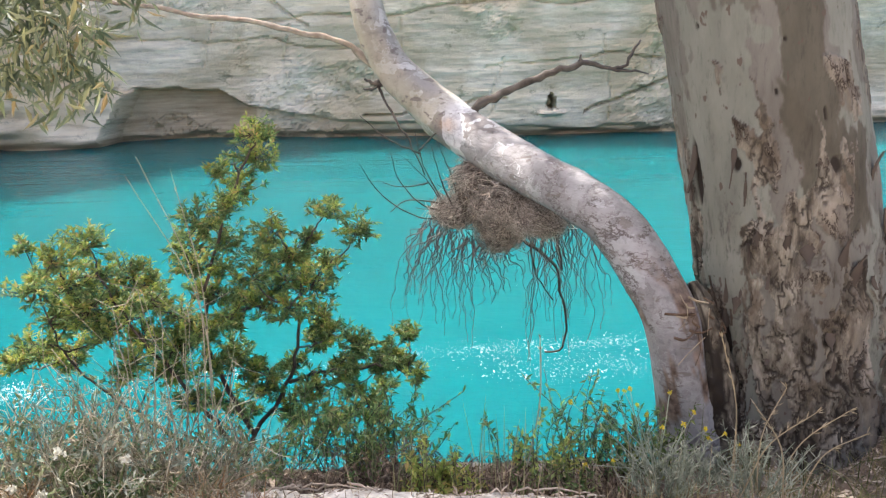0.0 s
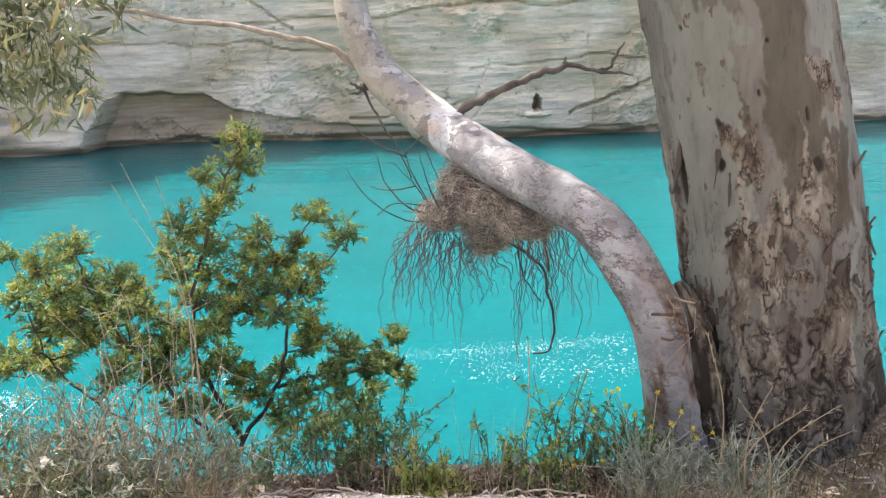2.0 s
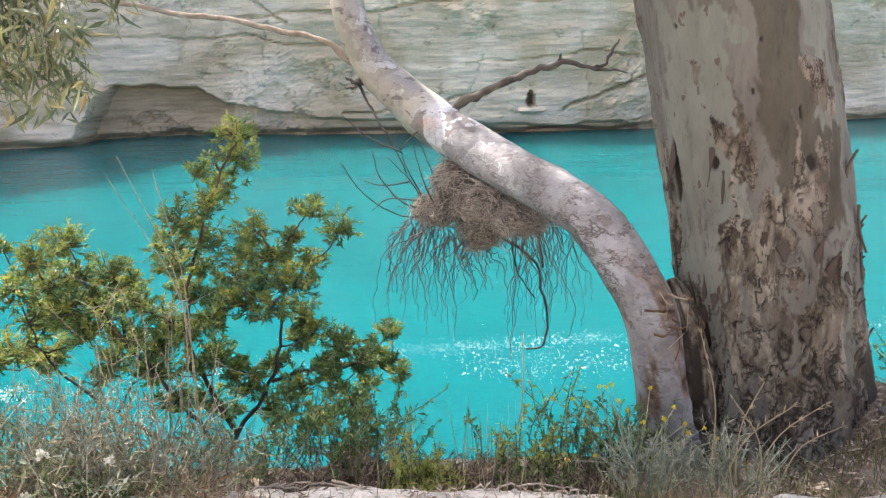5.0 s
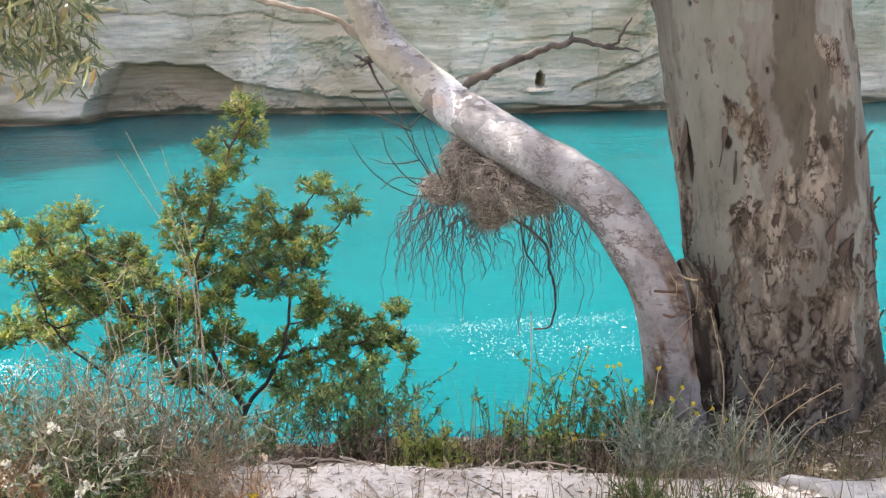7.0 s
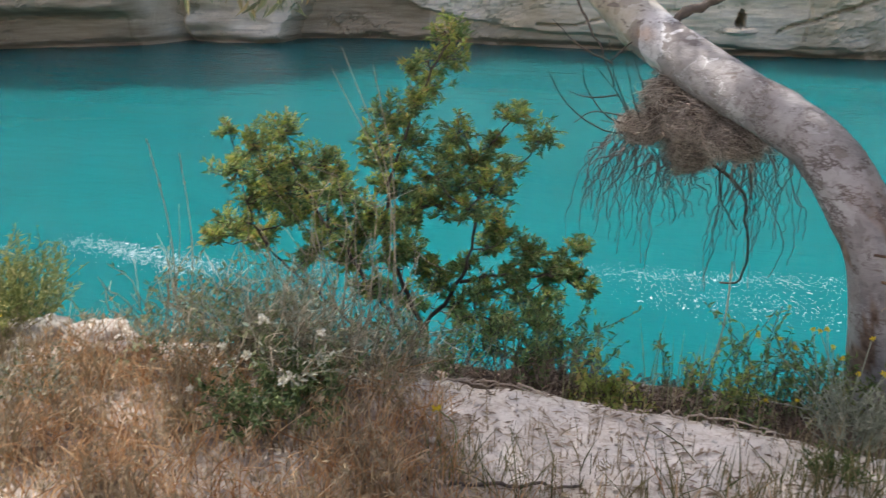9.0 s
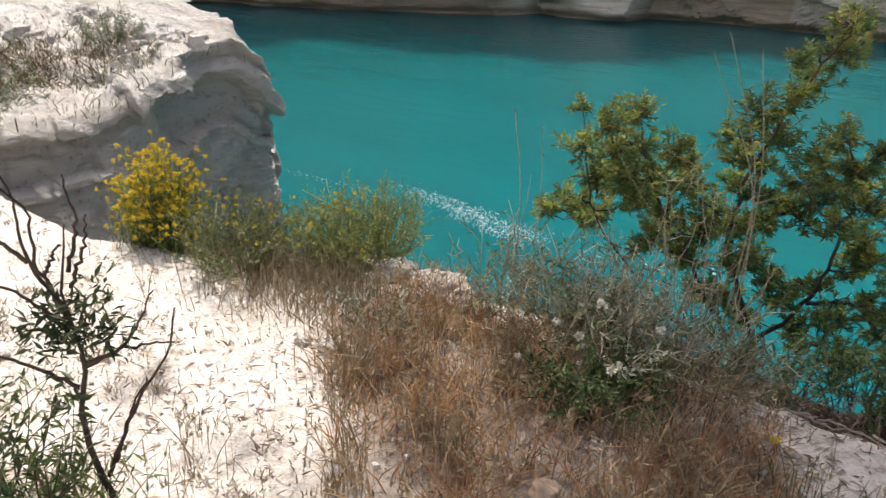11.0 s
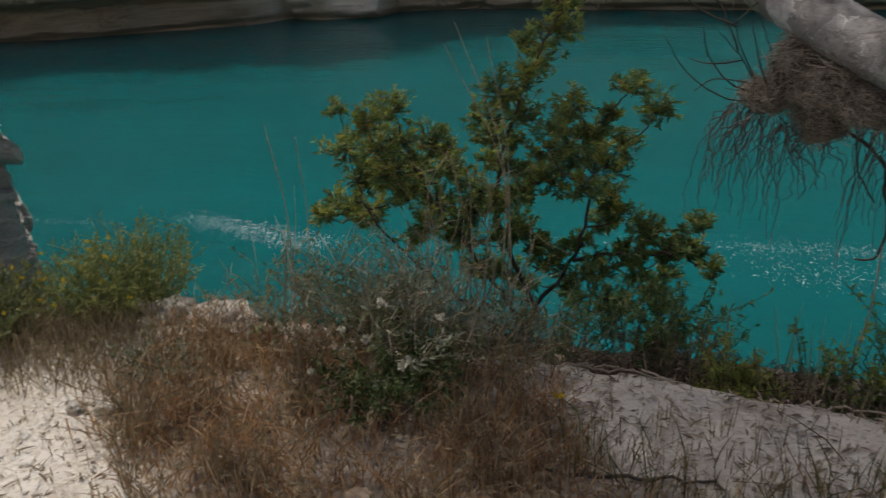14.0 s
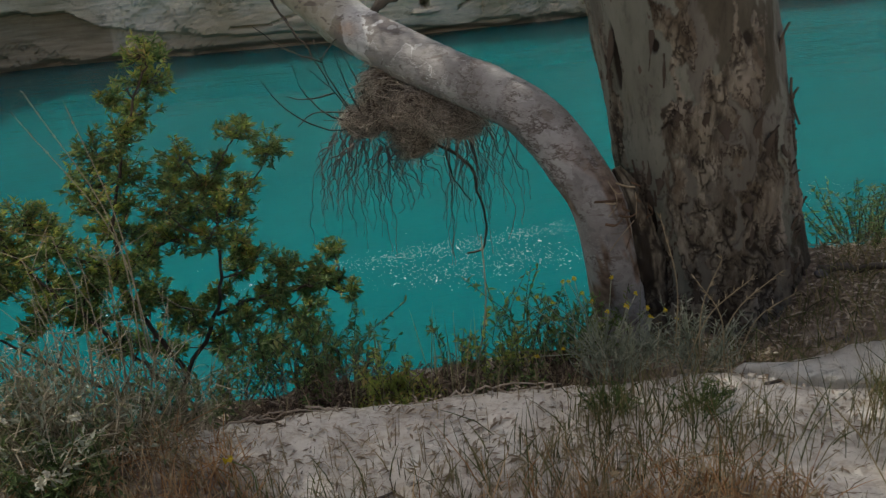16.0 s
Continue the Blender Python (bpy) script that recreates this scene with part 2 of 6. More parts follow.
def limb_material():
    m, nt, b = material("eucalyptus_limb_bark", 0.75, 0.25)
    v = mapped(nt, (3.2, 3.2, 3.2))
    vor = node(nt, "ShaderNodeTexVoronoi", Scale=1.7, Randomness=1.0)
    vor.feature = "SMOOTH_F1"
    vor.inputs["Smoothness"].default_value = 0.1
    warped = nt.nodes.new("ShaderNodeVectorMath")
    warped.operation = "ADD"
    nz = node(nt, "ShaderNodeTexNoise", Scale=3.0, Detail=4.0)
    nt.links.new(v, nz.inputs["Vector"])
    nt.links.new(v, warped.inputs[0])
    nt.links.new(nz.outputs["Color"], warped.inputs[1])
    nt.links.new(warped.outputs[0], vor.inputs["Vector"])
    c = ramp(nt, vor.outputs["Color"], (0.30, (0.43, 0.42, 0.405)), (0.32, (0.17, 0.145, 0.13)), (0.345, (0.25, 0.233, 0.222)), (0.495, (0.31, 0.295, 0.285)), (0.51, (0.19, 0.16, 0.145)), (0.525, (0.64, 0.635, 0.63)), (0.68, (0.55, 0.545, 0.54)), (0.70, (0.30, 0.285, 0.275)))
    # lavender-grey, flaking in thin crosswise scales towards the foot
    flake = node(nt, "ShaderNodeTexVoronoi", Scale=1.0, Randomness=1.0)
    flake.feature = "DISTANCE_TO_EDGE"
    wave = node(nt, "ShaderNodeTexNoise", Scale=2.0, Detail=4.0, Roughness=0.7)
    lay = mapped(nt, (7.0, 6.0, 13.0))
    bent = nt.nodes.new("ShaderNodeVectorMath")
    bent.operation = "MULTIPLY_ADD"
    bent.inputs[1].default_value = (2.2, 2.2, 2.2)
    nt.links.new(lay, wave.inputs["Vector"])
    nt.links.new(wave.outputs["Color"], bent.inputs[0])
    nt.links.new(lay, bent.inputs[2])
    nt.links.new(bent.outputs[0], flake.inputs["Vector"])
    scales = mix(nt, 1.0, ramp(nt, flake.outputs["Distance"], (0.03, grey(1.0)), (0.09, grey(0.0))), ramp(nt, noise_tex(nt, 5.0, 4, None, 0.65), (0.44, grey(0)), (0.52, grey(1))), "MULTIPLY")
    foot = attribute(nt, "foot")
    c = mix(nt, mix(nt, 1.0, foot, grey(0.75), "MULTIPLY"), c, ramp(nt, noise_tex(nt, 7.0, 5, None, 0.65), (0.35, (0.18, 0.165, 0.16)), (0.62, (0.30, 0.285, 0.278))))
    c = mix(nt, mix(nt, 1.0, scales, mix(nt, foot, grey(0.25), grey(0.9)), "MULTIPLY"), c, (0.09, 0.07, 0.06))
    c = mix(nt, attribute(nt, "tan"), c, ramp(nt, noise_tex(nt, 6.0, 3), (0.3, (0.34, 0.30, 0.21)), (0.7, (0.45, 0.41, 0.32))))
    c = mix(nt, 0.5, c, ramp(nt, noise_tex(nt, 20.0, 6, None, 0.7), (0.36, grey(0.5)), (0.46, grey(0.95)), (0.6, grey(1.0))), "MULTIPLY")
    dark = ramp(nt, noise_tex(nt, 9.0, 4, mapped(nt, (1, 1, 2.2)), 0.6, 0.6), (0.60, grey(0)), (0.64, grey(0.85)))
    c = mix(nt, dark, c, (0.165, 0.14, 0.125))
    c = mix(nt, attribute(nt, "scar"), c, ramp(nt, noise_tex(nt, 16.0, 4), (0.35, (0.16, 0.085, 0.04)), (0.6, (0.52, 0.28, 0.11))))
    c = mix(nt, attribute(nt, "bark"), c, ramp(nt, noise_tex(nt, 22.0, 4), (0.3, (0.07, 0.045, 0.03)), (0.7, (0.30, 0.22, 0.17))))
    colour(nt, b, c)
    bumped(nt, b, noise_tex(nt, 14.0, 5), 0.6, 0.014)
    bumped(nt, b, noise_tex(nt, 9.0, 5, mapped(nt, (1, 1, 3.0)), 0.7, 0.8), 0.5, 0.01)
    return m


def wood_material(name, dark, light):
    m, nt, b = material(name, 0.85, 0.2)
    c = ramp(nt, noise_tex(nt, 14.0, 5, None, 0.65), (0.3, dark), (0.7, light))
    colour(nt, b, c)
    bumped(nt, b, noise_tex(nt, 60.0, 3), 0.5, 0.004)
    return m


CLIFF, ROCK, GROUND, WATER = cliff_material(), rock_material(), ground_material(), water_material()
TRUNK, LIMB = trunk_material(), limb_material()
DEAD_WOOD = wood_material("weathered_dead_wood", (0.05, 0.04, 0.032), (0.17, 0.145, 0.12))
TWIG = wood_material("dark_twig_bark", (0.035, 0.026, 0.02), (0.12, 0.09, 0.07))
BRANCH = wood_material("pinkish_bare_branch", (0.19, 0.14, 0.10), (0.46, 0.39, 0.31))
ROOT = wood_material("grey_brown_rootlets", (0.07, 0.055, 0.048), (0.24, 0.20, 0.18))
DEBRIS = island_mat("flood_debris", ((0.0, (0.13, 0.105, 0.085)), (0.5, (0.44, 0.375, 0.31)), (1.0, (0.78, 0.69, 0.58))), 0.9, 0.1)
SHRED = wood_material("torn_brown_bark", (0.06, 0.035, 0.02), (0.20, 0.13, 0.085))
PALE_SHRED = wood_material("torn_pale_bark", (0.25, 0.19, 0.12), (0.46, 0.38, 0.27))
CORE = wood_material("matted_debris", (0.06, 0.045, 0.035), (0.24, 0.18, 0.14))
BARK_STRIP = island_mat("peeling_bark", ((0.0, (0.03, 0.023, 0.018)), (0.5, (0.085, 0.066, 0.052)), (1.0, (0.17, 0.14, 0.115))), 0.9, 0.1)
MASTIC = island_mat("mastic_leaves", ((0.0, (0.085, 0.15, 0.045)), (0.5, (0.21, 0.315, 0.10)), (0.9, (0.37, 0.42, 0.15)), (1.0, (0.36, 0.26, 0.11))), 0.42, 0.5, 0.5)
MASTIC_TIP = island_mat("yellow_green_leaves", ((0.0, (0.27, 0.37, 0.075)), (0.7, (0.46, 0.50, 0.12)), (1.0, (0.60, 0.42, 0.16))), 0.45, 0.5, 0.5)
EUCA = island_mat("eucalyptus_leaves", ((0.0, (0.13, 0.155, 0.08)), (0.5, (0.25, 0.275, 0.15)), (0.85, (0.46, 0.46, 0.22)), (1.0, (0.46, 0.32, 0.14))), 0.45, 0.5, 0.3)
HERB = island_mat("herb_leaves", ((0.0, (0.07, 0.12, 0.035)), (0.6, (0.18, 0.24, 0.075)), (1.0, (0.31, 0.33, 0.12))), 0.6, 0.3, 0.3)
SILVER = island_mat("silver_herb_leaves", ((0.0, (0.20, 0.23, 0.16)), (0.6, (0.35, 0.375, 0.28)), (1.0, (0.50, 0.50, 0.39))), 0.8, 0.2, 0.2)
DRY = island_mat("dry_grass", ((0.0, (0.32, 0.165, 0.075)), (0.5, (0.54, 0.325, 0.16)), (1.0, (0.74, 0.55, 0.33))), 0.8, 0.2, 0.3)
STRAW = island_mat("straw_stalks", ((0.0, (0.22, 0.17, 0.10)), (0.5, (0.36, 0.29, 0.18)), (1.0, (0.50, 0.42, 0.28))), 0.8, 0.2, 0.2)
GREYSTEM = island_mat("dry_grey_stems", ((0.0, (0.15, 0.125, 0.08)), (0.5, (0.38, 0.325, 0.225)), (1.0, (0.64, 0.57, 0.425))), 0.9, 0.1, 0.1)
GREENGRASS = island_mat("green_grass", ((0.0, (0.16, 0.18, 0.08)), (0.4, (0.27, 0.28, 0.14)), (0.7, (0.40, 0.37, 0.20)), (1.0, (0.54, 0.46, 0.28))), 0.7, 0.2, 0.3)
TUFT = island_mat("brown_green_grass", ((0.0, (0.09, 0.11, 0.04)), (0.4, (0.18, 0.19, 0.08)), (0.7, (0.30, 0.25, 0.12)), (1.0, (0.42, 0.33, 0.19))), 0.7, 0.2, 0.3)
FEATHER = island_mat("feathery_leaves", ((0.0, (0.15, 0.20, 0.06)), (0.6, (0.31, 0.35, 0.12)), (1.0, (0.56, 0.52, 0.23))), 0.6, 0.3, 0.45)
DARK_HERB = island_mat("dark_herb_leaves", ((0.0, (0.045, 0.085, 0.025)), (0.6, (0.125, 0.18, 0.06)), (1.0, (0.25, 0.30, 0.125))), 0.55, 0.35, 0.25)
OLIVE = island_mat("olive_brush_leaves", ((0.0, (0.10, 0.125, 0.055)), (0.6, (0.22, 0.25, 0.12)), (1.0, (0.40, 0.40, 0.23))), 0.65, 0.25, 0.3)
YELLOW = island_mat("yellow_petals", ((0.0, (0.62, 0.46, 0.03)), (1.0, (0.80, 0.64, 0.07))), 0.7, 0.2, 0.3)
WHITE = island_mat("white_petals", ((0.0, (0.60, 0.58, 0.45)), (1.0, (0.80, 0.78, 0.68))), 0.7, 0.2, 0.3)
DEAD_LEAF = island_mat("dead_brush_leaves", ((0.0, (0.08, 0.055, 0.04)), (0.55, (0.23, 0.165, 0.115)), (1.0, (0.46, 0.37, 0.27))), 0.85, 0.15)
LITTER = island_mat("leaf_litter", ((0.0, (0.21, 0.155, 0.105)), (0.5, (0.40, 0.32, 0.235)), (1.0, (0.60, 0.52, 0.41))), 0.85, 0.15)


# ---- mesh helpers ----
def mesh_of(name, verts, faces, mat, smooth=True):
    me = bpy.data.meshes.new(name)
    me.from_pydata([tuple(v) for v in verts], [], [tuple(f) for f in faces])
    me.materials.append(mat)
    me.polygons.foreach_set("use_smooth", [smooth] * len(me.polygons))
    me.update()
    return me


def thing(name, verts, faces, mat, label, category, kind="", group="", smooth=True):
    return tagged(new(name, mesh_of(name, verts, faces, mat, smooth)), label, category, group, kind)


def part(name, verts, faces, mat, parent, label="", kind="", smooth=True):
    ob = new(name, mesh_of(name, verts, faces, mat, smooth))
    ob.parent = parent
    return tagged(ob, label, "", "", kind)


def root_at(name, x, y, z, label, category, group=""):
    ob = new(name)
    ob.location = (x, y, z)
    ob.empty_display_size = 0.05
    bpy.context.view_layer.update()
    return tagged(ob, label, category, group)


def local(ob, verts):
    return np.asarray(verts, float) - np.array(ob.location)


def spline(points, n):
    """Smooth curve through points, n samples."""
    p = np.asarray(points, float)
    d = np.r_[0, np.cumsum(np.linalg.norm(np.diff(p, axis=0), axis=1))]
    t = np.linspace(0, d[-1], n)
    out = np.empty((n, p.shape[1]))
    m = np.gradient(p, d, axis=0)
    i = np.clip(np.searchsorted(d, t, "right") - 1, 0, len(d) - 2)
    h = (d[i + 1] - d[i])[:, None]
    u = ((t - d[i]) / (d[i + 1] - d[i]))[:, None]
    out = (2 * u**3 - 3 * u**2 + 1) * p[i] + (u**3 - 2 * u**2 + u) * h * m[i] + (-2 * u**3 + 3 * u**2) * p[i + 1] + (u**3 - u**2) * h * m[i + 1]
    return out


def frames_along(p):
    t = np.gradient(p, axis=0)
    t /= np.linalg.norm(t, axis=1)[:, None] + 1e-12
    a = np.array([0.3, 0.9, 0.1]) if abs(t[0, 2]) > 0.8 else np.array([0, 0, 1.0])
    sides, ups = [], []
    for k in t:
        s = np.cross(k, a)
        s /= np.linalg.norm(s) + 1e-12
        a = np.cross(s, k)
        sides.append(s)
        ups.append(a)
    return t, np.array(sides), np.array(ups)


def tube(points, radii, sides=6):
    p = np.asarray(points, float)
    r = np.broadcast_to(radii, (len(p),))
    _, s, u = frames_along(p)
    a = np.linspace(0, 2 * np.pi, sides, endpoint=False)
    ring = s[:, None] * np.cos(a)[None, :, None] + u[:, None] * np.sin(a)[None, :, None]
    v = (p[:, None] + ring * r[:, None, None]).reshape(-1, 3)
    n = len(p)
    f = [(i * sides + j, i * sides + (j + 1) % sides, (i + 1) * sides + (j + 1) % sides, (i + 1) * sides + j) for i in range(n - 1) for j in range(sides)]
    f += [tuple(range(sides))[::-1], tuple((n - 1) * sides + j for j in range(sides))]
    return v, f


class Heap:
    """Gathers many small pieces into one mesh."""

    def __init__(self):
        self.v, self.f, self.n = [], [], 0

    def add(self, v, f):
        self.v.append(np.asarray(v, float))
        self.f += [tuple(i + self.n for i in face) for face in f]
        self.n += len(v)

    def leaves(self, base, way, face, length, width, bend=0.0):
        """Leaves with a fold along the middle: arrays of base points, ways, facing ways, lengths and widths."""
        base, way, face = np.asarray(base, float), np.asarray(way, float), np.asarray(face, float)
        k = len(base)
        way = way / (np.linalg.norm(way, axis=1)[:, None] + 1e-9)
        side = np.cross(way, face)
        side /= np.linalg.norm(side, axis=1)[:, None] + 1e-9
        up = np.cross(side, way)
        L, W = np.broadcast_to(length, k)[:, None], np.broadcast_to(width, k)[:, None]
        v = np.stack([base, base + way * L * 0.42 + side * W * 0.5 + up * W * 0.18, base + way * L - up * L * bend, base + way * L * 0.42 - side * W * 0.5 + up * W * 0.18], 1).reshape(-1, 3)
        self.v.append(v)
        q = self.n + 4 * np.arange(k)
        self.f += [(i, i + 1, i + 2) for i in q.tolist()] + [(i, i + 2, i + 3) for i in q.tolist()]
        self.n += 4 * k

    def blades(self, base, tip_off, width, bow=0.3):
        """Grass blades: three segments that narrow and bow over."""
        base, off = np.asarray(base, float), np.asarray(tip_off, float)
        k = len(base)
        side = np.cross(off, rng.normal(size=(k, 3)))
        side /= np.linalg.norm(side, axis=1)[:, None] + 1e-9
        W = np.broadcast_to(width, k)[:, None]
        flat = off * np.array([1, 1, 0])
        rows = []
        for u, w in ((0, 0.8), (0.45, 1.0), (0.8, 0.6)):
            c = base + off * u - flat * bow * (u - u * u) * 2
            rows += [c - side * W * w * 0.5, c + side * W * w * 0.5]
        rows.append(base + off)
        self.v.append(np.stack(rows, 1).reshape(-1, 3))
        for i in (self.n + 7 * np.arange(k)).tolist():
            self.f += [(i, i + 1, i + 3, i + 2), (i + 2, i + 3, i + 5, i + 4), (i + 4, i + 5, i + 6)]
        self.n += 7 * k

    def mesh(self):
        return (np.concatenate(self.v) if self.v else np.zeros((0, 3))), self.f


rng = np.random.default_rng(7)


def fbm(x, y, z, octaves=4):
    return noise.fractal(Vector((x, y, z)), 1.0, 2.0, octaves)


def smooth_step(a, b, x):
    u = np.clip((x - a) / (b - a), 0, 1)
    return u * u * (3 - 2 * u)


def value_noise(x, y, seed=0):
    """Quick smooth noise for arrays, -1 to 1."""
    g = np.random.default_rng(seed).uniform(-1, 1, (256, 256))
    xi, yi = np.floor(x).astype(int), np.floor(y).astype(int)
    u, v = x - xi, y - yi
    u, v = u * u * (3 - 2 * u), v * v * (3 - 2 * v)
    at = lambda i, j: g[i % 256, j % 256]
    return (at(xi, yi) * (1 - u) + at(xi + 1, yi) * u) * (1 - v) + (at(xi, yi + 1) * (1 - u) + at(xi + 1, yi + 1) * u) * v


def fractal_noise(x, y, seed=0, octaves=4, gain=0.5):
    out, amp = 0.0, 1.0
    for k in range(octaves):
        out = out + amp * value_noise(x * 2**k, y * 2**k, seed + k)
        amp *= gain
    return out


def grid_faces(nx, ny):
    i = np.arange(nx - 1)[:, None] * ny + np.arange(ny - 1)[None, :]
    i = i.ravel()
    return np.stack([i, i + ny, i + ny + 1, i + 1], 1).tolist()


def float_attribute(ob, name, values):
    a = ob.data.attributes.new(name, "FLOAT", "POINT")
    a.data.foreach_set("value", np.asarray(values, np.float32).ravel())


# ---- water ----
WATER_Z = -2.7
gx = np.r_[-900, -300, np.linspace(-90, 90, 61), 300, 900]
gy = np.r_[-60, -20, 2.0, np.linspace(6, 60, 19), 300]
X, Y = np.meshgrid(gx, gy, indexing="ij")
water = thing("water", np.stack([X, Y, X * 0 + WATER_Z], -1).reshape(-1, 3), grid_faces(len(gx), len(gy)), WATER, "opaque turquoise canal water with small ripples", "water", "structure")


# ---- far cliff ----
def shore(x):
    return np.interp(x, [-400, -60, -40, -27, -23.6, -20.4, -19.3, -15.2, -13.8, -10, 4, 10, 21, 60, 400], [-60, 10, 19, 24.7, 27, 29.3, 33.6, 34.6, 35.4, 36.2, 35.2, 35.9, 38, 46, 110])


def build_cliff():
    xs = np.r_[-400, -250, -150, -100, -70, np.linspace(-50, -32, 60), np.arange(-31.9, 26, 0.11), np.linspace(27, 60, 60), 90, 150, 250, 400]
    zs = np.r_[-3.6, np.arange(-3.0, 4.6, 0.085), np.linspace(4.8, 29, 56)]
    X, Z = np.meshgrid(xs, zs, indexing="ij")
    bend = 0.14 * fractal_noise(X * 0.07, Z * 0.05 + 9, 11, 3) + 0.012 * X
    s = Z + bend
    off = 0.30 * fractal_noise(X * 0.10, Z * 0.18, 3, 3)
    # thin beds, each standing out or weathered back along its length
    plain = 0.35 + 0.65 * smooth_step(-0.3, 0.4, fractal_noise(X * 0.11 + 80, Z * 0.3 + 80, 27, 3))
    off += plain * 0.013 * np.floor(3.0 * fractal_noise(X * 0.14 + 5, s * 2.0, 21, 4, 0.6)) + 0.014 * np.floor(2.5 * fractal_noise(X * 0.45, s * 3.8, 31, 3)) + 0.022 * fractal_noise(X * 1.6, s * 7.0, 41, 3)
    broken = smooth_step(-0.05, 0.35, fractal_noise(X * 0.16 + 60, Z * 0.25 + 60, 37, 3))
    # upright joints between blocks
    for jx, lo, hi, lean in ((-7.2, -0.5, 2.5, 0.1), (-1.4, 0.2, 3.0, -0.15), (2.6, -1.8, 0.9, 0.2), (7.6, -2.0, 1.8, -0.1), (9.8, 0.0, 3.5, 0.1), (-11.0, 0.6, 2.6, 0.1)):
        off += 0.12 * np.exp(-((X - jx - lean * Z + 0.15 * fractal_noise(Z * 1.5, Z * 0 + jx, 29, 3)) / 0.06) ** 2) * (Z > lo) * (Z < hi)
    off += broken * (0.10 * np.floor(3.0 * fractal_noise(X * 0.9, Z * 1.1, 39, 4)) + 0.1)
    crest = 1.0 + 0.16 * fractal_noise(xs * 0.10, xs * 0, 91, 3)[:, None] + 0.07 * fractal_noise(xs * 0.8, xs * 0, 97, 4)[:, None]
    back = 0.16 * (Z - WATER_Z) + off
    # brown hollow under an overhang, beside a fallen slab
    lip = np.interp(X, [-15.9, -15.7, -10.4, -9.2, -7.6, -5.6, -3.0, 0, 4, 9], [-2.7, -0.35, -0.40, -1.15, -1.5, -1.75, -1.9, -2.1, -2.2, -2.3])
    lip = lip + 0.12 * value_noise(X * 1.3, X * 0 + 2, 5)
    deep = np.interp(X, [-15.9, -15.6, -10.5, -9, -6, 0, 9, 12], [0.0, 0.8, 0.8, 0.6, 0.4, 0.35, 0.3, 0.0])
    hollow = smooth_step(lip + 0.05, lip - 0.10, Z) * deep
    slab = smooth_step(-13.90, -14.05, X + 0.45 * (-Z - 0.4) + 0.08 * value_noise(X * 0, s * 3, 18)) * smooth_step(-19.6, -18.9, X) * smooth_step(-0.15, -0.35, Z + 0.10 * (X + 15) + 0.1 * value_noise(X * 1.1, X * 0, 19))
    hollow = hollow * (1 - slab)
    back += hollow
    back -= slab * (1.1 + 0.3 * value_noise(X * 0.8, s * 2, 8))
    # long slanting crack and bedding seams
    for x0, z0, x1, z1, w, d in ((-3.6, -1.55, 3.0, -1.0, 0.05, 0.25), (6.5, -1.7, 12.5, 0.3, 0.07, 0.35), (-18, 1.9, -2, 1.5, 0.05, 0.2), (-9, 2.7, 9, 3.3, 0.06, 0.25), (2, 0.6, 14, 1.0, 0.05, 0.2), (-9, 4.0, -6, 2.2, 0.06, 0.3)):
        line = z0 + (X - x0) * (z1 - z0) / (x1 - x0) + 0.22 * fractal_noise(X * 0.5, X * 0 + z0, 50, 3)
        back += d * np.exp(-((Z - line) / w) ** 2) * (X > x0) * (X < x1)
    # small cave with a sill
    back += 1.2 * smooth_step(1.0, 0.75, np.hypot((X - 5.04) / (0.12 + 0.22 * np.clip(-Z - 0.72, 0, 0.8)), (Z + 1.12) / 0.40))
    back -= 0.35 * smooth_step(1.0, 0.5, np.hypot((X - 5.05) / 0.75, (Z + 1.62) / 0.16))
    # wave-cut notch
    back += 0.5 * smooth_step(-2.35, -2.7, Z + 0.1 * value_noise(X * 0.7, X * 0, 61))
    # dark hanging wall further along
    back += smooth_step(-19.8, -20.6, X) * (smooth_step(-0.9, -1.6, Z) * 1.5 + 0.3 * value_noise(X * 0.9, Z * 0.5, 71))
    Yv = shore(X) + back
    Zt = np.where(Z > 4.6, 4.6 + (Z - 4.6) * crest, Z)
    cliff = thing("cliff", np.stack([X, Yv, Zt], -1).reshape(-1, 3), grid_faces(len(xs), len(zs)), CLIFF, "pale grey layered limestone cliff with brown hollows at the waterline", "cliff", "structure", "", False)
    # browner in the hollows, near the waterline and on the wall further along
    brown_tone = np.clip(hollow * 1.0 * (X < -8.7) + 0.45 * hollow + smooth_step(-2.05, -2.5, Z + 0.25 * fractal_noise(X * 0.4, Z, 81, 3)) * 0.7 + smooth_step(-19.6, -20.3, X) * smooth_step(4.5, 1.0, Z) * 0.9, 0, 0.92)
    float_attribute(cliff, "brown_tone", brown_tone)
    # the plateau behind the edge
    px = xs[::6]
    rows = [np.stack([px, shore(px) + 0.16 * 31.7 + d, px * 0 + z], -1) for d, z in ((0.4, 19.0), (3, 24.0), (40, 31), (900, 31))]
    thing("plateau", np.stack(rows, 1).reshape(-1, 3), grid_faces(len(px), 4), ROCK, "pale rocky land above the far cliff", "ground", "structure")


build_cliff()


# ---- near bank ----
def bank_edge(x):
    return np.interp(x, [-40, -9, -6.2, -5.4, -3.8, -3.2, -2.8, -2.4, -1.2, -0.65, -0.2, 0.35, 0.65, 1.1, 1.4, 2.4, 6, 40], [1.2, 1.6, 1.75, 1.85, 1.75, 1.98, 2.35, 2.47, 2.45, 2.47, 2.46, 2.42, 2.36, 2.30, 2.26, 2.25, 2.4, 4.0])


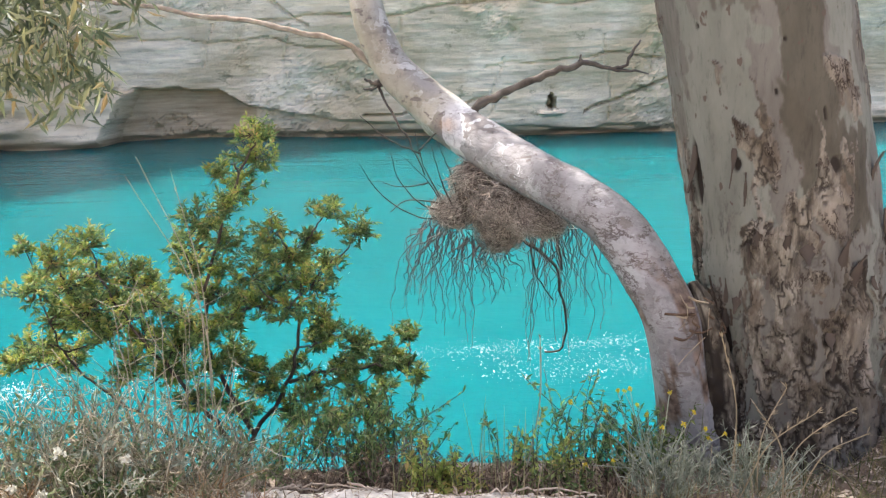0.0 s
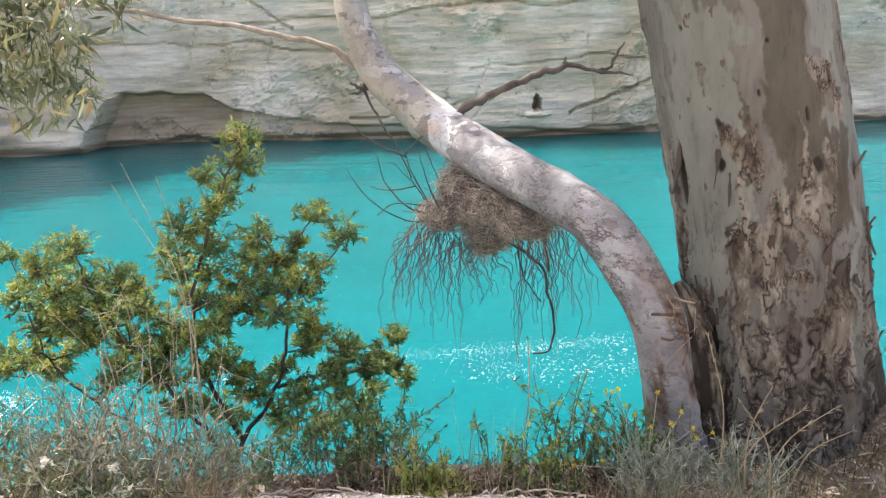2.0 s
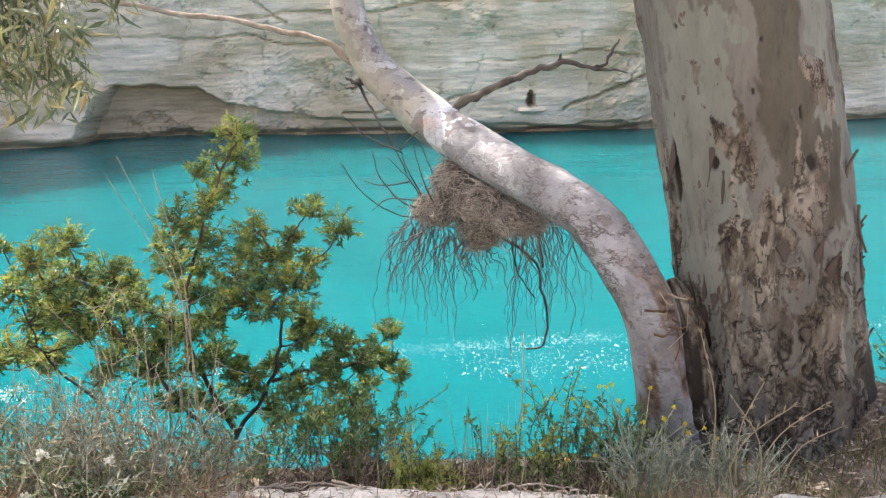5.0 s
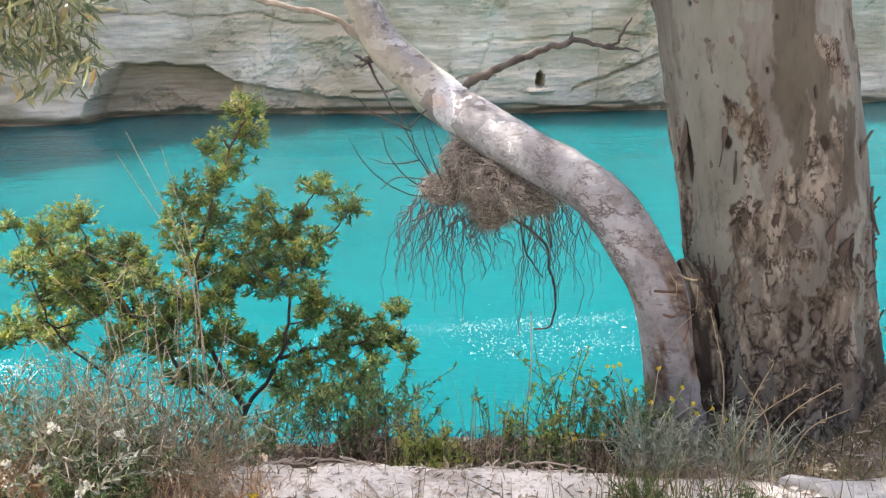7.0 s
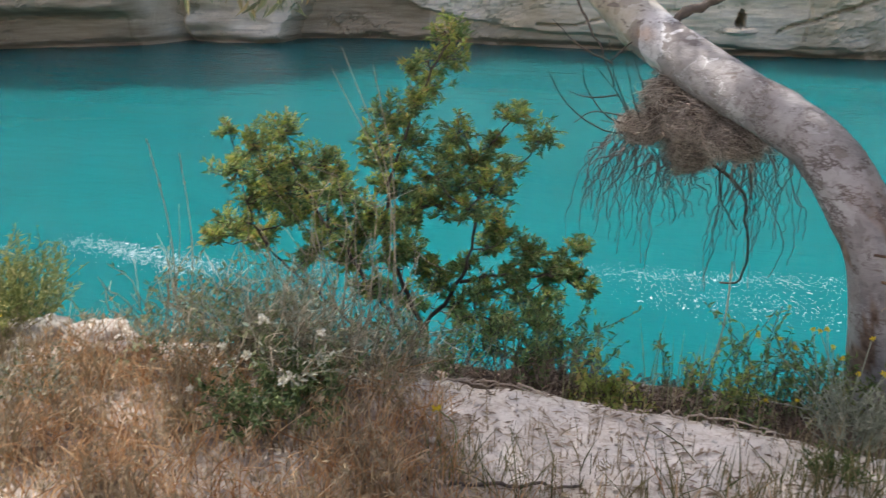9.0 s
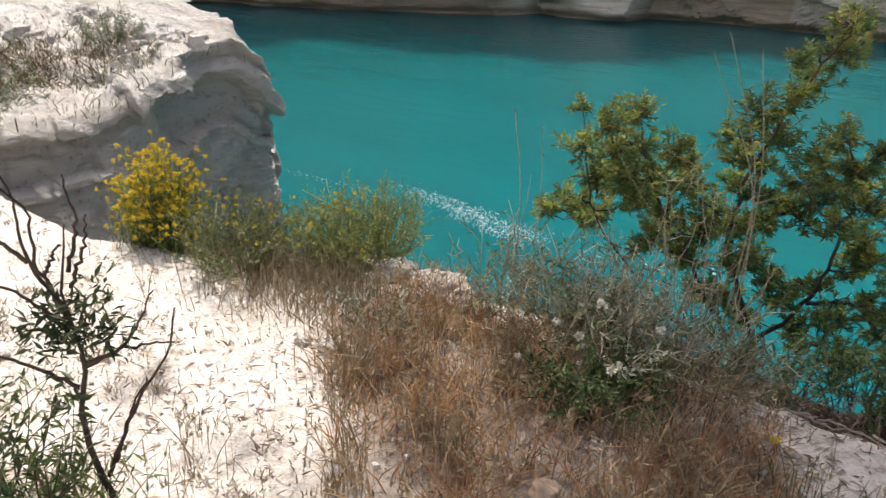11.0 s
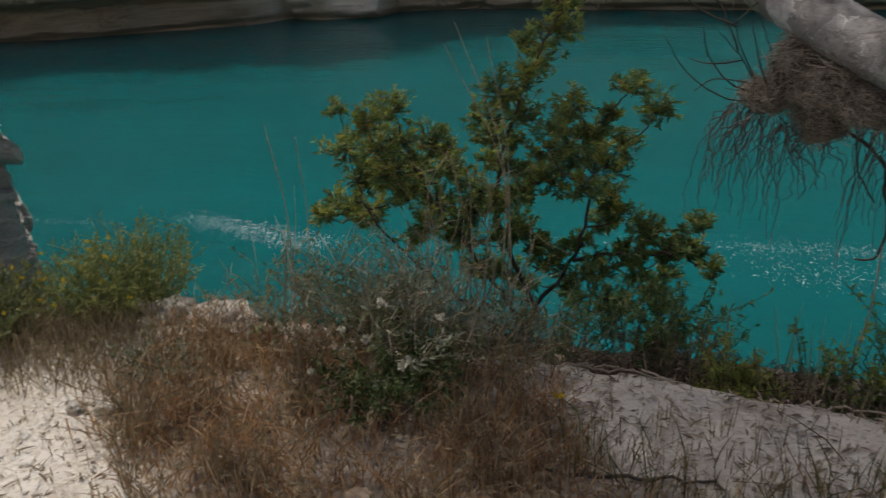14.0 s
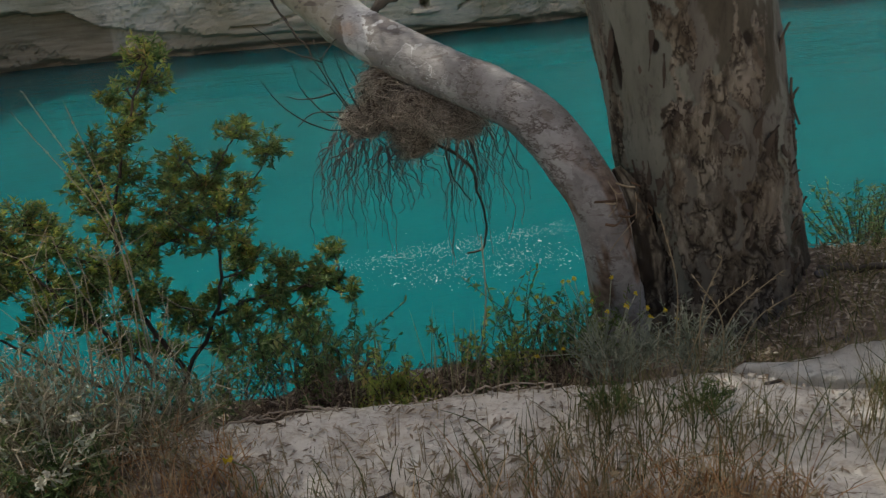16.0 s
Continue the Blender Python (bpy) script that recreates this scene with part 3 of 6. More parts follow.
def terrace(x):
    """How far the lower shelf reaches out beyond the edge."""
    return np.interp(x, [-9, -3.4, -2.9, -1.6, -1.0, 0.9, 1.5, 3, 9], [0.05, 0.25, 0.08, 0.10, 0.45, 0.65, 1.0, 1.0, 1.0])


def ground_z(x, y):
    x, y = np.asarray(x, float), np.asarray(y, float)
    e = bank_edge(x) + 0.035 * fractal_noise(x * 3.0, x * 0 + 1.5, 5, 3)
    d = y - e
    z = 0.035 * fractal_noise(x * 0.7, y * 0.7, 15, 3) + 0.012 * fractal_noise(x * 5, y * 5, 25, 3)
    z = z + 0.35 * smooth_step(-3.2, -7.0, x) * smooth_step(1.9, -1.5, y) - 0.03
    # unseen hill behind the camera, added to bounce sunlight onto shaded faces
    z = z + 4.0 * smooth_step(-2.8, -8.5, y + 0.8 * fractal_noise(x * 0.25, x * 0 + 4.5, 35, 3)) + 0.5 * fractal_noise(x * 0.5, y * 0.5, 55, 4) * smooth_step(-2.0, -5.0, y)
    z = z - 0.035 * smooth_step(-0.10, 0.0, d)
    t = terrace(x)
    z = z - np.interp(x, [0.7, 1.0, 1.55, 1.95], [0.20, 0.26, 0.24, 0.03]) * smooth_step(0.0, 0.05, d) * smooth_step(0.05, 0.2, t)
    fall = np.maximum(d - t, 0)
    return np.maximum(z - fall * (2.6 + 0.5 * fractal_noise(x * 1.5, y * 1.5, 45, 3)) , -4.0)


def build_ground():
    xs = np.r_[-600, -200, -80, -40, -25, -16, np.linspace(-12, -6.1, 60), np.arange(-6, 3.2, 0.025), np.linspace(3.3, 8, 50), 12, 20, 40, 80, 200, 600]
    ys = np.r_[-600, -200, -80, -30, -16, -12, np.linspace(-10, -3.6, 40), np.linspace(-3.5, 0.2, 50), np.arange(0.25, 4.3, 0.025), np.linspace(4.4, 6.5, 14)]
    X, Y = np.meshgrid(xs, ys, indexing="ij")
    ground = thing("ground", np.stack([X, Y, ground_z(X, Y)], -1).reshape(-1, 3), grid_faces(len(xs), len(ys)), GROUND, "pale dusty limestone bank with dry litter", "ground", "structure")
    d = Y - bank_edge(X)
    wobble = 0.28 * fractal_noise(X * 1.6, Y * 1.6, 75, 4)
    field = smooth_step(-2.35, -1.75, X + wobble) * smooth_step(-0.32, -0.60, X + wobble + 0.95 * (Y - 2.0)) * smooth_step(2.55, 2.3, Y + 0.5 * wobble) * smooth_step(-1.4, 0.5, Y + 2 * wobble)
    soil = np.maximum(field * 0.85, smooth_step(0.0, 0.12, d) * 0.95)
    soil = np.maximum(soil, smooth_step(2.0, 1.62, Y + 0.7 * wobble) * smooth_step(-1.9, -1.2, X + wobble) * smooth_step(-1.6, 0.4, Y + 2 * wobble) * smooth_step(1.0, 0.65, X + 1.2 * wobble) * 0.85)
    soil = soil * np.where(d > 0, 1.0, smooth_step(-0.30, 0.25, X + 2.2 - 1.09 * (1.84 - Y) + wobble))
    soil = np.maximum(soil, 0.28 * smooth_step(0.0, 0.3, wobble + 0.25 * fractal_noise(X * 5, Y * 5, 95, 3)) * smooth_step(-0.8, 0.0, X))
    float_attribute(ground, "soil", np.clip(soil + 0.25 * fractal_noise(X * 4, Y * 4, 85, 3) * (soil > 0.05), 0, 1))


build_ground()


# ---- rock headland ----
def headland_top(x, y):
    """The rock's top: a shoulder that climbs along the face, breaks down at the tip, and lies flatter inland."""
    face = np.interp(y, [1.6, 2.55, 2.95, 3.25, 3.8, 4.15, 4.4, 4.65, 4.9], [0.04, 0.13, 0.18, 0.33, 0.43, 0.47, 0.32, 0.10, -0.10])
    inland = 0.12 + 0.30 * smooth_step(2.4, 3.8, y) + 0.2 * smooth_step(-6.4, -8.8, x)
    k = smooth_step(-5.7, -6.6, x)
    return face * (1 - k) + inland * k


def build_headland():
    """A block of layered marl: rings of its outline from the top down, then the top sheet."""
    outline = spline([(-5.55, 2.05), (-5.40, 2.5), (-5.46, 3.0), (-5.54, 3.5), (-5.52, 4.0), (-5.42, 4.38), (-5.75, 4.75), (-6.4, 5.1), (-8.0, 5.5), (-11, 5.9), (-16, 6.3), (-16, 2.0), (-11, 1.7), (-7.5, 1.6), (-5.55, 2.05)], 1300)[:-1]
    c = np.array([-9.0, 3.6])
    n = len(outline)
    levels = np.r_[np.linspace(1.0, 0.55, 84), np.linspace(0.54, 0.0, 30), -0.12]
    rows = []
    run = np.r_[0, np.cumsum(np.linalg.norm(np.diff(outline, axis=0), axis=1))]
    table = np.random.default_rng(5).uniform(-1, 1, (64, 64))
    for lev in levels:
        z = -3.3 + lev * 3.35
        k = outline - c
        out = outline.copy()
        nrm = k / np.linalg.norm(k, axis=1)[:, None]
        s = z + 0.12 * (outline[:, 1] - 3) + 0.25 * value_noise(outline[:, 0] * 0.7 + 40, outline[:, 1] * 0.7 + 40, 4)
        # beds broken into blocks, each a little forward or back
        warp = 0.10 * fractal_noise(run * 1.2, s * 1.5 + 30, 24, 3)
        bulge = 0.07 * fractal_noise(run * 0.8 + 30, s * 0.8 + 30, 14, 3)
        for per, size, deep in ((3.3, 1.7, 0.080), (8.0, 3.6, 0.034)):
            k = np.floor((s + warp) * per + 40).astype(int)
            j = np.floor(run * size + 7 * table[k % 64, 3] + 1.5 * warp + 0.3 * s).astype(int)
            bulge += deep * table[k % 64, j % 64] + 0.5 * deep * table[k % 64, 9]
        bulge += 0.018 * fractal_noise(run * 9, s * 12 + 50, 34, 3)
        bulge -= 0.12 * smooth_step(3.5, 4.0, outline[:, 1]) * np.exp(-((z + 0.05) / 0.06) ** 2) + 0.2 * smooth_step(-1.0, -2.2, z)
        round_top = -0.10 * max(0.0, (lev - 0.955) / 0.045) ** 2
        near = smooth_step(3.9, 3.2, outline[:, 1]) * smooth_step(-9.0, -7.0, outline[:, 0])
        out = outline + nrm * (bulge + round_top + near * 1.15 * np.clip(1 - lev, 0, 0.6))[:, None]
        rise = (headland_top(out[:, 0], out[:, 1]) - 0.05) * smooth_step(0.6, 1.0, lev)
        rows.append(np.c_[out, z + rise + 0.04 * fractal_noise(out[:, 0] * 3 + 60, out[:, 1] * 3 + 60, 44, 3) * (lev > 0.9)])
    v = [r for r in rows[::1]]
    top = rows[0]
    for f in np.linspace(0.96, 0.04, 26):
        q = c + (top[:, :2] - c) * f
        z = headland_top(q[:, 0], q[:, 1]) + 0.05 * fractal_noise(q[:, 0] * 2.6 + 60, q[:, 1] * 2.6 + 60, 54, 5, 0.6)
        v.insert(0, np.c_[q, z])
    k = len(v)
    verts = np.concatenate(v)
    faces = [(a * n + j, a * n + (j + 1) % n, (a + 1) * n + (j + 1) % n, (a + 1) * n + j) for a in range(k - 1) for j in range(n)]
    faces.append(tuple(range(n))[::-1])
    thing("rock_headland", verts, faces, ROCK, "weathered pale layered rock headland over the water", "rock", "structure", "", False)


build_headland()


# ---- eucalyptus ----
def build_eucalyptus():
    tree = root_at("eucalyptus_tree", 1.62, 3.32, -0.3, "mature eucalyptus with peeling bark leaning over the canal bank", "tree")
    # trunk
    zs = np.r_[np.linspace(-0.6, 1.95, 340), np.linspace(2.0, 6.2, 50)]
    na = 420
    ang = np.linspace(0, 2 * np.pi, na, endpoint=False)
    cx = np.interp(zs, [-0.6, -0.15, 0.16, 0.565, 0.95, 1.654, 6.2], [1.70, 1.655, 1.606, 1.52, 1.45, 1.29, 0.45])
    cy = 3.32 + 0.02 * (zs - 1)
    r0 = np.interp(zs, [-0.6, -0.3, -0.1, 0.16, 0.565, 0.95, 1.654, 6.2], [0.53, 0.455, 0.42, 0.402, 0.405, 0.40, 0.38, 0.24])
    A, Z = np.meshgrid(ang, zs, indexing="xy")
    U = A * 0.42
    wx, wz = 0.05 * fractal_noise(U * 9 + 3, Z * 7 + 3, 1, 4), 0.06 * fractal_noise(U * 8 + 7, Z * 6 + 7, 2, 4)
    jag = fractal_noise(U * 45 + 5, Z * 14 + 5, 4, 4, 0.6)
    low = smooth_step(1.12, 0.22, Z + 3.0 * wz + 0.10 * np.sin(A * 2.3 + 0.6))

    def region(a0, a1, z0, z1, soft=0.03):
        """A patch between two turns round the trunk and two heights, with a ragged rim."""
        u, z = U + 0.7 * wx + 0.010 * jag, Z + 0.9 * wz + 0.03 * jag
        return smooth_step(a0 * 0.42 - soft, a0 * 0.42 + soft, u) * smooth_step(a1 * 0.42 + soft, a1 * 0.42 - soft, u) * smooth_step(z0 - 2 * soft, z0 + 2 * soft, z) * smooth_step(z1 + 2 * soft, z1 - 2 * soft, z)

    rising = region(4.06, 4.42, 0.6, 1.16) + region(4.66, 5.2, 0.7, 1.04) + region(4.36, 4.6, 0.6, 0.85)
    bare = region(3.38, 3.66, 0.50, 1.3, 0.02) + region(5.2, 5.8, -0.08, 1.2) + 0.7 * region(4.40, 4.66, 0.14, 0.34, 0.02) + 0.8 * region(3.55, 3.98, 0.55, 1.3, 0.015)
    plates = fractal_noise((U + wx) * 16, (Z + wz) * 4.5, 12, 4)
    strips = fractal_noise((U + wx) * 15, (Z + wz) * 3.0, 22, 4)
    bark = smooth_step(0.02, 0.10, 0.62 * plates + 0.52 * strips + 0.85 * low - 0.44 + 0.55 * rising - 0.75 * bare)
    steps = np.floor(2.6 * fractal_noise((U + wx) * 12 + 40, (Z + wz) * 5 + 40, 72, 4, 0.5))
    plate_tone = np.clip(0.5 + 0.28 * steps, 0, 1)
    torn = np.maximum(np.abs(np.diff(steps, axis=0, append=steps[-1:])), np.abs(np.diff(steps, axis=1, append=steps[:, :1]))) > 0
    ridge = np.abs(fractal_noise((U + wx) * 12, (Z + wz) * 4.0, 32, 4))
    crack = smooth_step(0.12, 0.03, ridge) * smooth_step(0.95, 0.7, Z) * (0.45 + 0.55 * bark)
    edge = np.abs(bark - 0.5) < 0.42
    crack = np.maximum(crack, 0.8 * torn * bark * smooth_step(1.3, 0.95, Z) * smooth_step(-0.3, 0.1, fractal_noise(U * 9 + 1, Z * 6 + 1, 92, 3)))
    crack = np.maximum(crack, 0.6 * edge * smooth_step(-0.1, 0.3, fractal_noise(U * 7 + 1, Z * 5 + 1, 82, 3)))
    for a0, z0, w, h in ((3.47, 0.96, 0.028, 0.15), (3.98, 1.02, 0.018, 0.03), (4.45, 1.30, 0.008, 0.014), (4.9, 1.22, 0.008, 0.03), (4.95, 1.02, 0.03, 0.04), (3.75, 1.55, 0.008, 0.012), (4.3, 1.72, 0.007, 0.012), (5.2, 1.35, 0.008, 0.05), (4.05, 1.18, 0.006, 0.008), (4.13, 1.17, 0.006, 0.008), (4.6, 1.5, 0.006, 0.012), (3.6, 0.28, 0.03, 0.12)):
        q = np.hypot((A - a0) * 0.42 / w + 0.5 * wx * 20, (Z - z0) / h + 0.5 * wz * 15)
        crack = np.maximum(crack, smooth_step(1.1, 0.75, q))
    tan_mask = smooth_step(0.06, 0.16, fractal_noise((U + wx) * 3.4 + 3, (Z + wz) * 0.8 + 3, 42, 4) - 0.42) * (1 - bark) * 0.9
    tan_mask = np.maximum(tan_mask, (1 - bark) * 0.85 * np.clip(region(4.55, 5.06, 0.80, 2.4, 0.009) + region(4.95, 5.4, 0.75, 1.15, 0.008) + 0.7 * region(3.95, 4.4, 1.62, 2.4, 0.007), 0, 1))
    pale = smooth_step(0.0, 0.14, fractal_noise((U + wx) * 8 + 30, (Z + wz) * 2.6 + 30, 46, 5) + 0.22 - 0.7 * region(2.6, 3.40, 1.10, 2.4, 0.008) - 0.6 * region(3.62, 3.9, 1.42, 1.75, 0.006) - 0.6 * region(3.42, 3.56, 1.2, 1.5, 0.005) + 0.5 * region(3.4, 4.05, 0.5, 1.6))
    flare = 0.035 * np.cos(A * 5 + 1.3) * smooth_step(0.2, -0.5, Z) + 0.010 * np.cos(A * 3 + 0.4)
    lump = 0.010 * fractal_noise(U * 3, Z * 1.5, 52, 3)
    thick = bark * (0.006 + 0.003 * plates + 0.0035 * steps + 0.002 * fractal_noise(U * 34, Z * 14, 62, 3)) - crack * 0.010 - 0.0015 * pale * (1 - bark) + 0.0012 * fractal_noise(U * 50, Z * 12, 66, 3)
    R = r0[:, None] + flare + lump + thick
    V = np.stack([cx[:, None] + R * np.cos(A), cy[:, None] + R * np.sin(A), Z], -1).reshape(-1, 3)
    nz = len(zs)
    F = [(a * na + j, a * na + (j + 1) % na, (a + 1) * na + (j + 1) % na, (a + 1) * na + j) for a in range(nz - 1) for j in range(na)]
    F.append(tuple((nz - 1) * na + j for j in range(na)))
    trunk = part("trunk", local(tree, V), F, TRUNK, tree, "pale mottled trunk with rough brown bark at its foot")
    float_attribute(trunk, "bark", bark)
    float_attribute(trunk, "crack", crack)
    float_attribute(trunk, "tan", tan_mask)
    float_attribute(trunk, "pale", pale)
    float_attribute(trunk, "plate", plate_tone)
    # leaning limb
    pts = [(1.14, 3.14, -0.6, 0.16), (1.07, 3.10, -0.12, 0.122), (1.01, 3.08, 0.13, 0.112), (0.97, 3.12, 0.35, 0.116), (0.885, 3.27, 0.54, 0.118), (0.78, 3.46, 0.69, 0.120), (0.64, 3.68, 0.775, 0.120), (0.46, 4.0, 0.845, 0.126),
           (0.265, 4.31, 0.94, 0.132), (0.065, 4.58, 1.045, 0.128), (-0.12, 4.76, 1.19, 0.122), (-0.27, 4.86, 1.33, 0.116), (-0.37, 4.93, 1.50, 0.110), (-0.43, 4.96, 1.67, 0.103), (-0.46, 4.99, 1.84, 0.100), (-0.52, 5.0, 2.26, 0.092), (-0.75, 5.1, 3.1, 0.08), (-1.3, 5.3, 4.2, 0.06)]
    c = spline(pts, 190)
    ns = 48
    _, s, u = frames_along(c[:, :3])
    a = np.linspace(0, 2 * np.pi, ns, endpoint=False)
    L = np.linspace(0, 5.2, len(c))
    AA, LL = np.meshgrid(a, L)
    rr = c[:, 3][:, None] + 0.006 * fractal_noise(AA * 1.2 + 9, LL * 3 + 9, 6, 3) + 0.004 * fractal_noise(AA * 4 + 9, LL * 9 + 9, 16, 3)
    scar = np.exp(-((c[:, 0] - 0.02) / 0.05) ** 2)[:, None]
    rr = rr + 0.010 * scar
    V = c[:, None, :3] + (s[:, None] * np.cos(a)[None, :, None] + u[:, None] * np.sin(a)[None, :, None]) * rr[..., None]
    F = [(i * ns + j, i * ns + (j + 1) % ns, (i + 1) * ns + (j + 1) % ns, (i + 1) * ns + j) for i in range(len(c) - 1) for j in range(ns)]
    limb = part("limb", local(tree, V.reshape(-1, 3)), F, LIMB, tree, "bowed pale limb with flaking patches")
    foot = smooth_step(0.62, 0.35, c[:, 2])[:, None] * smooth_step(0.06, 0.14, fractal_noise(AA * 1.6 + 9, LL * 5 + 9, 26, 5, 0.5) - 0.02)
    float_attribute(limb, "bark", np.clip(foot + 0 * AA, 0, 1))
    float_attribute(limb, "foot", np.clip(smooth_step(0.35, 0.75, c[:, 0])[:, None] + 0.25 * fractal_noise(AA * 1.5 + 9, LL * 2 + 9, 56, 3), 0, 1))
    float_attribute(limb, "tan", np.clip(smooth_step(0.10, -0.10, c[:, 0])[:, None] * (0.55 + 0.5 * fractal_noise(AA + 9, LL + 9, 36, 2)) + scar * 0.6, 0, 1))
    P = V.reshape(-1, 3)
    hurt = np.exp(-(((P[:, 0] - 0.04) / 0.05) ** 2 + ((P[:, 2] - 1.05) / 0.045) ** 2) ** 2) * (P[:, 1] < 4.66)
    float_attribute(limb, "scar", hurt * 0.4)
    # bark saddle where limb and trunk part
    q = spline([(1.20, 3.16, -0.6, 0.14), (1.19, 3.12, -0.15, 0.105), (1.17, 3.11, 0.15, 0.085), (1.13, 3.14, 0.34, 0.062), (1.08, 3.18, 0.48, 0.02)], 90)
    v, f = tube(q[:, :3], q[:, 3], 40)
    v = v.reshape(90, 40, 3)
    mid = q[:, None, :3]
    g, h = np.meshgrid(np.linspace(0, 2 * np.pi, 40, endpoint=False), np.linspace(0, 4, 90))
    rag = 0.30 * fractal_noise(np.cos(g) * 2 + 20, np.sin(g) * 2 + h * 2 + 20, 401, 4, 0.6) + 0.16 * np.abs(fractal_noise(g * 3 + 20, h * 1.2 + 20, 411, 3))
    v = (mid + (v - mid) * (1 + rag[..., None])).reshape(-1, 3)
    saddle = part("bark_saddle", local(tree, v), f, TRUNK, tree, "torn dark bark between limb and trunk")
    for key, value in (("bark", 1.0), ("tan", 0.0), ("pale", 0.0), ("plate", 0.2)):
        float_attribute(saddle, key, np.full(len(v), value))
    float_attribute(saddle, "crack", smooth_step(-0.2, 0.25, fractal_noise(g * 4 + 20, h * 2.2 + 20, 421, 4, 0.6)))
    # torn shreds of bark that hang in the fork
    for k in range(16):
        a0 = np.array([rng.uniform(1.0, 1.16), rng.uniform(2.96, 3.02), rng.uniform(0.30, 0.48)])
        e = a0 + np.array([rng.normal(-0.02, 0.09), rng.uniform(-0.05, 0.0), rng.uniform(-0.16, 0.07)])
        q = spline([a0, (a0 + e) / 2 + rng.normal(0, 0.012, 3) - np.array([0, 0.02, 0]), e], 8)
        w = np.array([0.3, 0.0, 1.0]) * rng.uniform(0.003, 0.006)
        sv = np.concatenate([q - w, q + np.array([0, -0.004, 0]), q + w, q + np.array([0, 0.003, 0])])
        sf = [(j * 8 + i, j * 8 + i + 1, ((j + 1) % 4) * 8 + i + 1, ((j + 1) % 4) * 8 + i) for j in range(4) for i in range(7)]
        part("bark_shred", local(tree, sv), sf, SHRED if k % 3 else PALE_SHRED, saddle)
    # side twigs of the limb
    def twig(points, label="", mat=DEAD_WOOD, n=30, sides=8):
        q = spline(points, n)
        q[1:-1, :3] += rng.normal(0, 0.005, (n - 2, 3))
        v, f = tube(q[:, :3], np.maximum(q[:, 3] * 0.82 * (1 + rng.normal(0, 0.10, n)), 0.003), sides)
        return part("side_branch", local(tree, v), f, mat, limb, label)
    twig([(-0.35, 4.95, 1.33, 0.04), (-0.46, 5, 1.41, 0.034), (-0.54, 5, 1.48, 0.026), (-0.66, 5, 1.54, 0.024), (-0.84, 5, 1.57, 0.021), (-1.05, 5, 1.625, 0.022), (-1.26, 5, 1.66, 0.020), (-1.47, 5, 1.68, 0.020), (-1.74, 5, 1.745, 0.017), (-2.02, 5, 1.78, 0.015), (-2.5, 5, 1.86, 0.012), (-3.1, 5, 2.1, 0.008)], "long bare reddish side branch", BRANCH, 44)
    twig([(0.15, 4.47, 1.03, 0.038), (0.21, 4.5, 1.13, 0.032), (0.33, 4.5, 1.20, 0.029), (0.46, 4.5, 1.26, 0.027), (0.62, 4.5, 1.32, 0.025), (0.76, 4.5, 1.36, 0.024), (0.83, 4.5, 1.38, 0.021), (0.91, 4.5, 1.365, 0.017), (0.99, 4.5, 1.34, 0.014), (1.12, 4.5, 1.33, 0.009), (1.2, 4.52, 1.31, 0.005)], "dead broken side branch")
    twig([(0.99, 4.5, 1.34, 0.013), (1.06, 4.5, 1.36, 0.012), (1.09, 4.5, 1.43, 0.011), (1.14, 4.5, 1.50, 0.006)], n=12)
    twig([(0.80, 4.5, 1.37, 0.012), (0.80, 4.5, 1.40, 0.012), (0.805, 4.5, 1.425, 0.008)], n=6)
    twig([(-0.36, 4.85, 1.28, 0.018), (-0.42, 4.8, 1.27, 0.014), (-0.46, 4.78, 1.30, 0.008)], n=8)
    twig([(-0.36, 4.85, 1.26, 0.018), (-0.43, 4.8, 1.24, 0.012), (-0.47, 4.78, 1.24, 0.006)], n=8)
    twig([(-0.40, 4.85, 1.28, 0.012), (-0.30, 4.72, 1.10, 0.009), (-0.2, 4.6, 0.95, 0.007), (-0.10, 4.5, 0.75, 0.005)], n=16, mat=TWIG)
    # upper limbs out of view carry the crown, added for its shade
    for p in ([(0.62, 3.4, 5.4, 0.2), (0.2, 3.9, 6.2, 0.13), (-1.2, 4.3, 6.2, 0.09), (-2.8, 4.4, 6.3, 0.06), (-4.2, 4.2, 6.1, 0.03)], [(0.5, 3.4, 5.9, 0.2), (0.9, 4.3, 6.7, 0.12), (1.3, 5.4, 7.2, 0.05)], [(0.9, 3.36, 4.2, 0.14), (0.3, 4.2, 4.9, 0.10), (0.0, 5.2, 5.3, 0.04)], [(0.6, 3.4, 5.2, 0.14), (1.6, 3.2, 6.2, 0.09), (2.6, 3.0, 6.6, 0.03)]):
        q = spline(p, 24)
        v, f = tube(q[:, :3], q[:, 3], 10)
        part("upper_limb", local(tree, v), f, LIMB, tree)
    # peeling strips
    fixed = [(3.44, 0.97, 0.20, 0.026, 0.02), (3.38, 0.90, 0.14, 0.02, 0.025), (3.55, 0.42, 0.20, 0.03, 0.04), (5.62, 0.72, 0.20, 0.03, 0.05), (5.5, 1.0, 0.12, 0.03, 0.03), (4.38, 0.70, 0.10, 0.05, 0.03), (4.56, 0.68, 0.09, 0.05, 0.035), (4.9, 0.66, 0.16, 0.05, 0.04), (5.05, 0.60, 0.14, 0.045, 0.04), (3.95, 1.0, 0.16, 0.025, 0.02), (4.05, 0.92, 0.14, 0.02, 0.02)]
